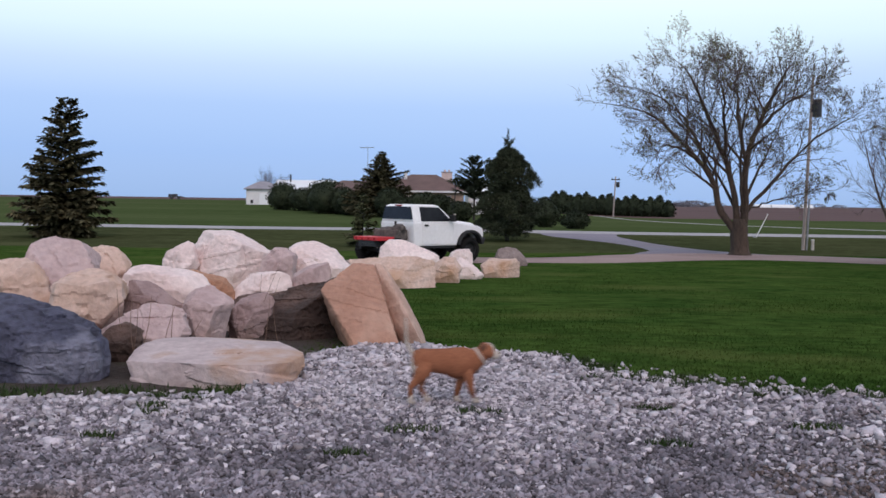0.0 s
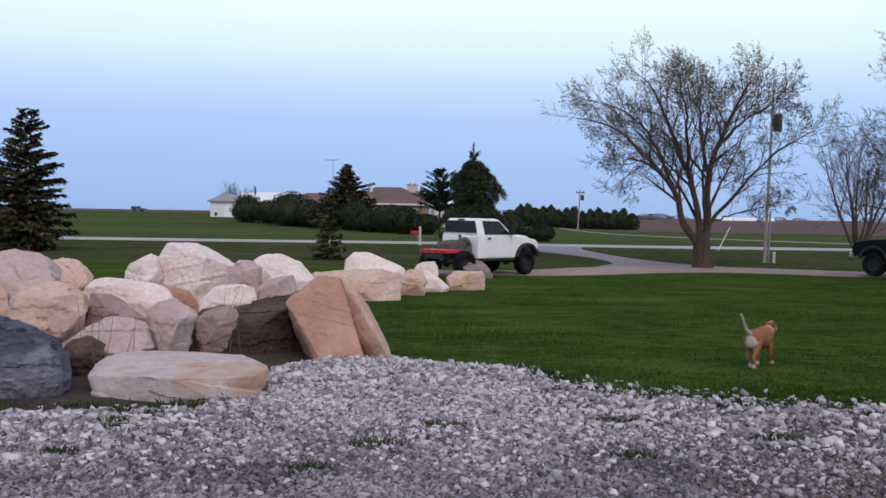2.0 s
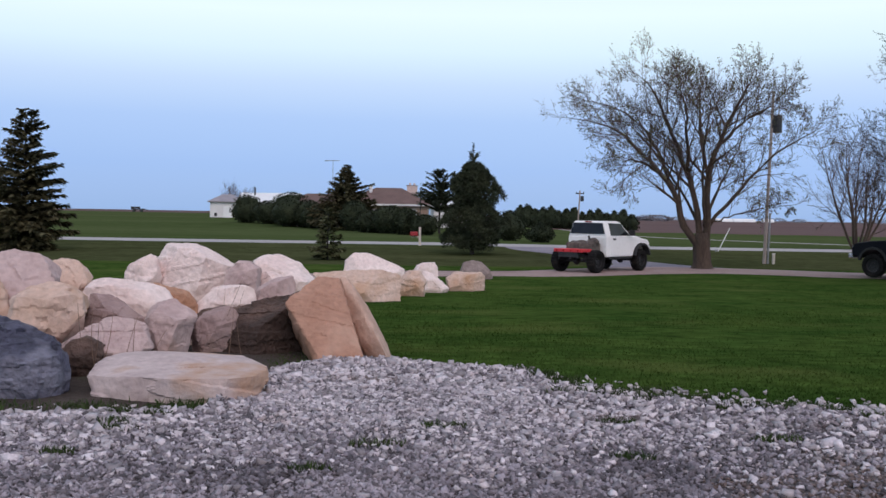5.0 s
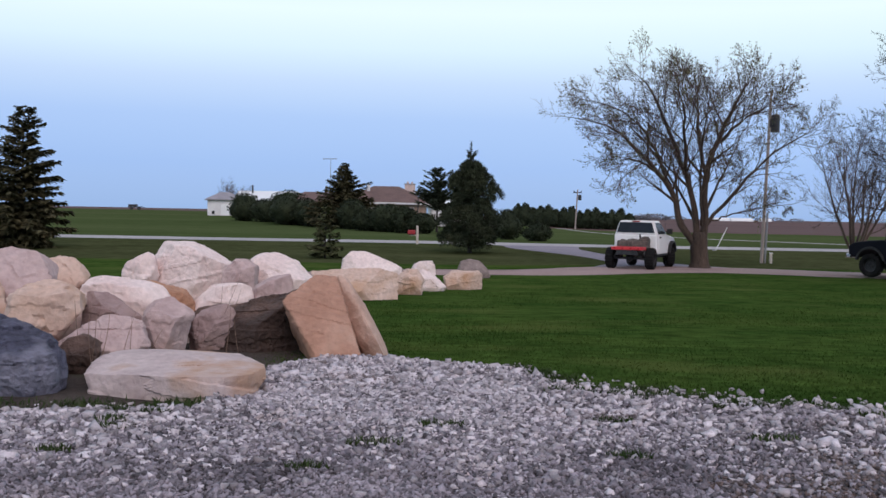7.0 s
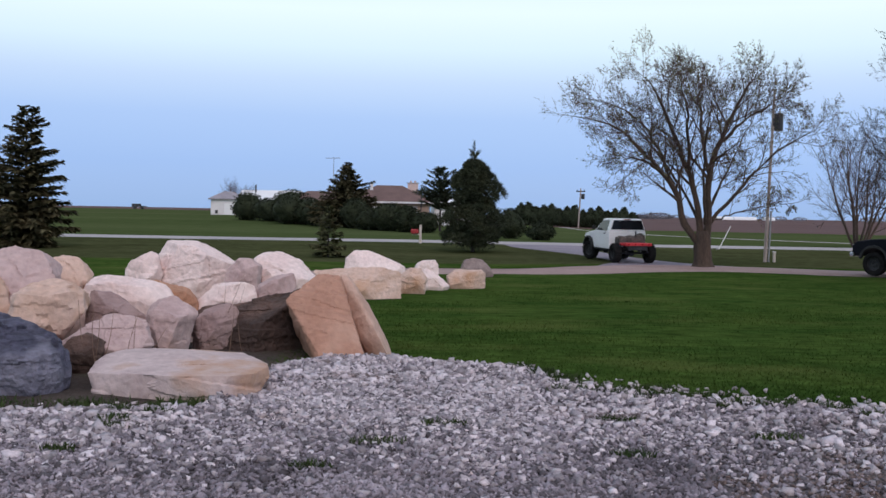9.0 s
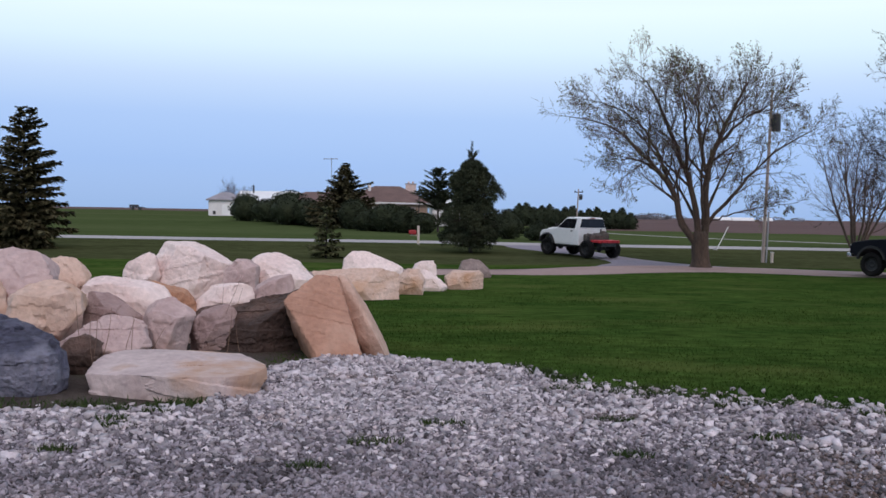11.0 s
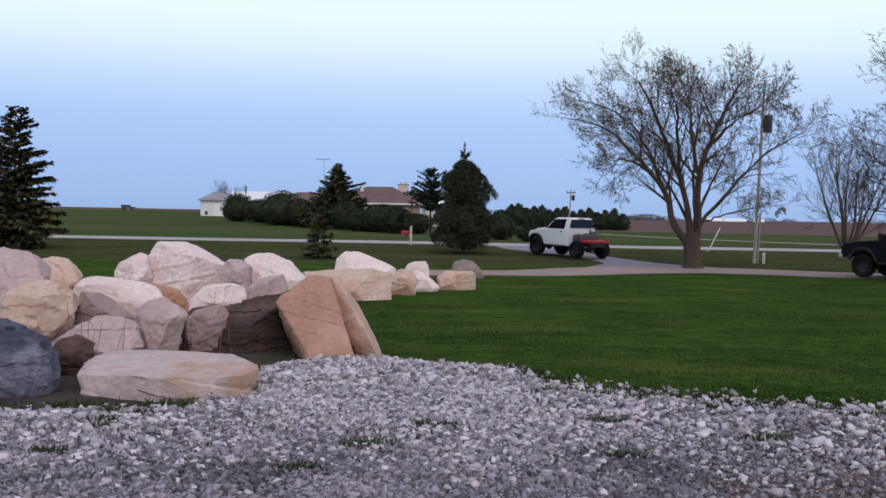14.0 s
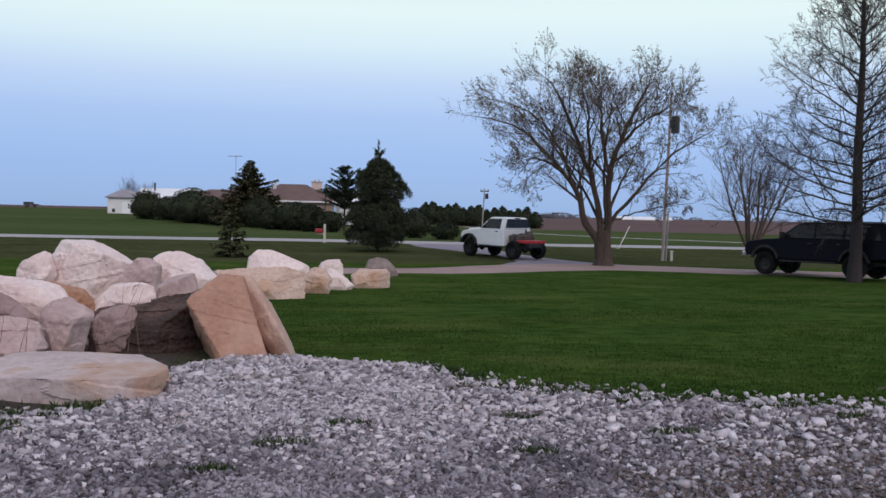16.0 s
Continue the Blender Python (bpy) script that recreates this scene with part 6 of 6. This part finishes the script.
def make_dog():
    t = thing("dog", 0, 0, 0, 0, "lean tan short-haired dog with white muzzle, rump and tail", "dog")
    body = [((-0.31, 0, 0.40), .04, .05, 0), ((-0.295, 0, 0.405), .088, .095, 0), ((-0.22, 0, 0.400), .104, .125, 0), ((-0.12, 0, 0.410), .098, .110, 0), ((0.0, 0, 0.398), .104, .125, 0),
            ((0.10, 0, 0.382), .118, .150, 0), ((0.19, 0, 0.385), .120, .152, 0), ((0.26, 0, 0.405), .100, .125, -15), ((0.31, 0, 0.435), .078, .095, -35), ((0.36, 0, 0.475), .066, .078, -45), ((0.40, 0, 0.505), .048, .055, -45)]
    torso = part("torso", loft(body), M["coat"], t, smooth=True)
    part("rump_patch", loft([((-0.318, 0, 0.38), .03, .04, 0), ((-0.310, 0, 0.375), .066, .074, 0), ((-0.28, 0, 0.362), .092, .095, 0), ((-0.24, 0, 0.35), .07, .07, 0)]), M["whitecoat"], torso, "white rump", smooth=True)
    head = new("head")
    head.parent = t
    head.matrix_basis = pose(0.37, 0, 0.485)
    part("skull", loft([((-0.05, 0, 0.0), .05, .05, 0), ((0.0, 0, 0.015), .082, .076, 0), ((0.05, 0, 0.015), .080, .072, 0), ((0.09, 0, 0.0), .058, .056, 0), ((0.10, 0, -0.005), .03, .03, 0)]), M["coat"], head, smooth=True)
    part("blaze", loft([((0.02, 0, 0.070), .012, .022, 0), ((0.06, 0, 0.062), .030, .030, 0), ((0.095, 0, 0.020), .036, .042, 0), ((0.11, 0, 0.0), .03, .03, 0)]), M["whitecoat"], head, "white blaze", smooth=True)
    part("muzzle", loft([((0.07, 0, -0.015), .050, .048, 0), ((0.11, 0, -0.025), .045, .043, 0), ((0.142, 0, -0.028), .038, .037, 0), ((0.154, 0, -0.026), .022, .022, 0)]), M["whitecoat"], head, smooth=True)
    part("nose", blob((0.154, 0, -0.006), (.014, .018, .013)), M["nose"], head)
    for s in (-1, 1):
        b = blob((0.0, s * 0.068, 0.045), (.035, .012, .042), 2, None)
        part("ear", b, M["earcoat"], head, "darker folded ear", smooth=True)
        part("eye", blob((0.085, s * 0.045, 0.022), (.009, .008, .009)), M["nose"], head)
    part("collar", loft([((0.325, 0, 0.443), .081, .098, -35), ((0.345, 0, 0.460), .079, .093, -35)]), M["whitecoat"], t, "pale collar", smooth=True)
    tail = new("tail")
    tail.parent = t
    tail.matrix_basis = pose(-0.29, 0, 0.46)
    w = Wood()
    pts = [Vector((-0.0 - 0.03 * math.sin(k * 0.9), 0, 0.072 * k)) for k in range(6)]
    w.tube(pts, [0.026, 0.021, 0.017, 0.014, 0.011, 0.006], 8)
    piece("tail_stem", w.mesh("tail_stem", M["whitecoat"]), tail, label="thin white tail")
    legs = []
    for x, y, z, front in ((0.20, -0.065, 0.34, 1), (0.20, 0.065, 0.34, 1), (-0.22, -0.065, 0.36, 0), (-0.22, 0.065, 0.36, 0)):
        leg = new("leg")
        leg.parent = t
        leg.matrix_basis = pose(x, y, z)
        if front:
            b = loft([((0, 0, 0.05), .045, .065, 90), ((0.0, 0, -0.08), .040, .050, 90), ((-0.005, 0, -0.18), .030, .032, 90), ((0.0, 0, -0.29), .023, .024, 90)], 10)
        else:
            b = loft([((0.0, 0, 0.06), .055, .095, 90), ((0.02, 0, -0.06), .048, .078, 90), ((-0.02, 0, -0.15), .031, .042, 90), ((-0.055, 0, -0.21), .023, .027, 90), ((-0.03, 0, -0.31), .021, .022, 90)], 10)
        part("upper_leg", b, M["coat"], leg, smooth=True)
        fx = 0.0 if front else -0.03
        part("paw", loft([((fx, 0, z * -1 + 0.085), .021, .022, 90), ((fx + .003, 0, -z + 0.045), .023, .026, 90), ((fx + .018, 0, -z + 0.018), .026, .040, 90), ((fx + .02, 0, -z), .022, .034, 90)], 10), M["whitecoat"], leg, "white paw", smooth=True)
        legs.append((leg, x, y, z, front))
    for ob in list(t.children):
        ob.location = ob.location * DOG_SIZE
        for q in [ob] + list(ob.children):
            if q.data:
                q.data.transform(Matrix.Scale(DOG_SIZE, 4))
    return t, head, tail, legs


dog, dog_head, dog_tail, dog_legs = make_dog()


# ---- what moves ----
def smooth_path(keys, times):
    """Shape-keeping cubic interpolation of key rows (t, a, b, ...)."""
    k = np.array(keys, float)
    t = k[:, 0]
    out = []
    for c in range(1, k.shape[1]):
        v = k[:, c]
        h = np.diff(t)
        s = np.diff(v) / h
        m = np.zeros(len(v))
        m[0], m[-1] = s[0], s[-1]
        for i in range(1, len(v) - 1):
            if s[i - 1] * s[i] > 0:
                w1, w2 = 2 * h[i] + h[i - 1], h[i] + 2 * h[i - 1]
                m[i] = (w1 + w2) / (w1 / s[i - 1] + w2 / s[i])
        i = np.clip(np.searchsorted(t, times, side="right") - 1, 0, len(t) - 2)
        u = (times - t[i]) / h[i]
        out.append((1 + 2 * u) * (1 - u)**2 * v[i] + u * (1 - u)**2 * h[i] * m[i] + u * u * (3 - 2 * u) * v[i + 1] + u * u * (u - 1) * h[i] * m[i + 1])
    return np.array(out)


TRUCK = [  # seconds, x, y, heading (0: straight ahead, positive: to the left)
    (0.0, -2.16, 33.5, -46.0), (1.0, -0.52, 34.2, -46.0), (2.0, 1.07, 34.9, -45.0), (3.5, 3.66, 36.9, -43.6),
    (4.0, 4.42, 37.7, -43.0), (5.2, 6.25, 39.1, -41.5), (6.3, 7.64, 40.4, -37.0), (7.0, 8.17, 41.5, -26.0),
    (7.5, 8.32, 42.3, -17.5), (8.0, 8.32, 43.3, -6.5), (8.5, 8.19, 44.5, 2.0), (9.0, 7.88, 45.9, 12.5),
    (10.0, 7.15, 48.2, 25.0), (11.3, 6.60, 49.8, 31.8), (12.5, 6.48, 49.9, 32.6), (14.0, 6.54, 49.9, 32.6),
    (15.0, 6.90, 49.0, 33.0), (16.0, 7.31, 47.9, 34.5)]
DOG = [  # seconds, x, y, turn of the body from the right
    (0, -0.3, 8.29, 10), (0.4, 0.62, 9.05, 16), (0.6, 1.02, 9.4, 20), (0.8, 1.54, 10.06, 22), (1, 1.76, 10.43, 22), (1.2, 2.26, 10.68, 26), (2, 3.7, 11.75, 52), (2.4, 4.47, 12.59, 62), (3, 5.77, 14.44, 58),
    (3.4, 6.90, 15.95, 48), (4.2, 10.2, 18.4, 36), (5.5, 16.5, 21.5, 26), (7.0, 24.5, 23.5, 15), (8.5, 29.0, 24.2, 10), (16.0, 29.0, 24.2, 10)]


def motions():
    ts = np.round(np.arange(0, 16.001, 0.1), 1)
    X, Y, Hd = smooth_path(TRUCK, ts)
    body, roll, steer, run = [], [], [0.0], 0.0
    for i, t in enumerate(ts):
        a = radians(Hd[i])
        f = (-math.sin(a), math.cos(a))
        s = (math.cos(a), math.sin(a))
        zf, zr = (gz(X[i] + f[0] * k, Y[i] + f[1] * k) for k in (WB / 2, -WB / 2))
        zs = gz(X[i] + s[0] * .85, Y[i] + s[1] * .85) - gz(X[i] - s[0] * .85, Y[i] - s[1] * .85)
        if i:
            go = (X[i] - X[i - 1]) * f[0] + (Y[i] - Y[i - 1]) * f[1]
            run += go
            aim = math.degrees(math.atan(WB * radians(Hd[i] - Hd[i - 1]) / go)) if abs(go) > 0.06 else steer[-1]
            steer.append(steer[-1] * 0.6 + 0.4 * max(-32.0, min(32.0, aim)))
        body.append((t, pose(X[i], Y[i], (zf + zr) / 2 + 0.045, -math.degrees(math.atan2(zs, 1.7)) * -0.0, -math.degrees(math.atan2(zf - zr, WB)), Hd[i] + 90)))
        roll.append(math.degrees(run / (TYRE * 0.915)))
    walk(truck, body[::2])
    for w in truck_wheels:
        x, y, z = w.location
        walk(w, [(t, pose(x, y, z, 0, r, a if x > 0 else 0)) for t, r, a in zip(ts, roll, steer)][::2])
    X, Y, Tn = smooth_path(DOG, ts)
    rows = []
    for i, t in enumerate(ts):
        z = float(heap(X[i], Y[i])) + 0.03 if Y[i] < edge_at(X[i]) else gz(X[i], Y[i]) + 0.02
        go = 1.0 if t < 8.4 else 0.0
        rows.append((t, pose(X[i], Y[i], z + 0.012 * go * math.sin(12.6 * t * 2), 0, 0, Tn[i])))
    walk(dog, rows)
    for leg, x, y, z, front in dog_legs:
        ph = (0 if (y > 0) == bool(front) else math.pi)
        walk(leg, [(t, pose(x * DOG_SIZE, y * DOG_SIZE, z * DOG_SIZE, 0, (26 if t < 8.4 else 0) * math.sin(13.5 * t + ph + 0.6), 0)) for t in ts])
    walk(dog_tail, [(t, pose(-0.29 * DOG_SIZE, 0, 0.46 * DOG_SIZE, 14 * math.sin(9 * t), -18 if t < 1.7 else -40, 0)) for t in ts[::2]])
    walk(dog_head, [(t, pose(0.37 * DOG_SIZE, 0, 0.485 * DOG_SIZE + 0.008 * math.sin(13 * t), 0, 4 * math.sin(6 * t), -8)) for t in ts[::2]])


motions()
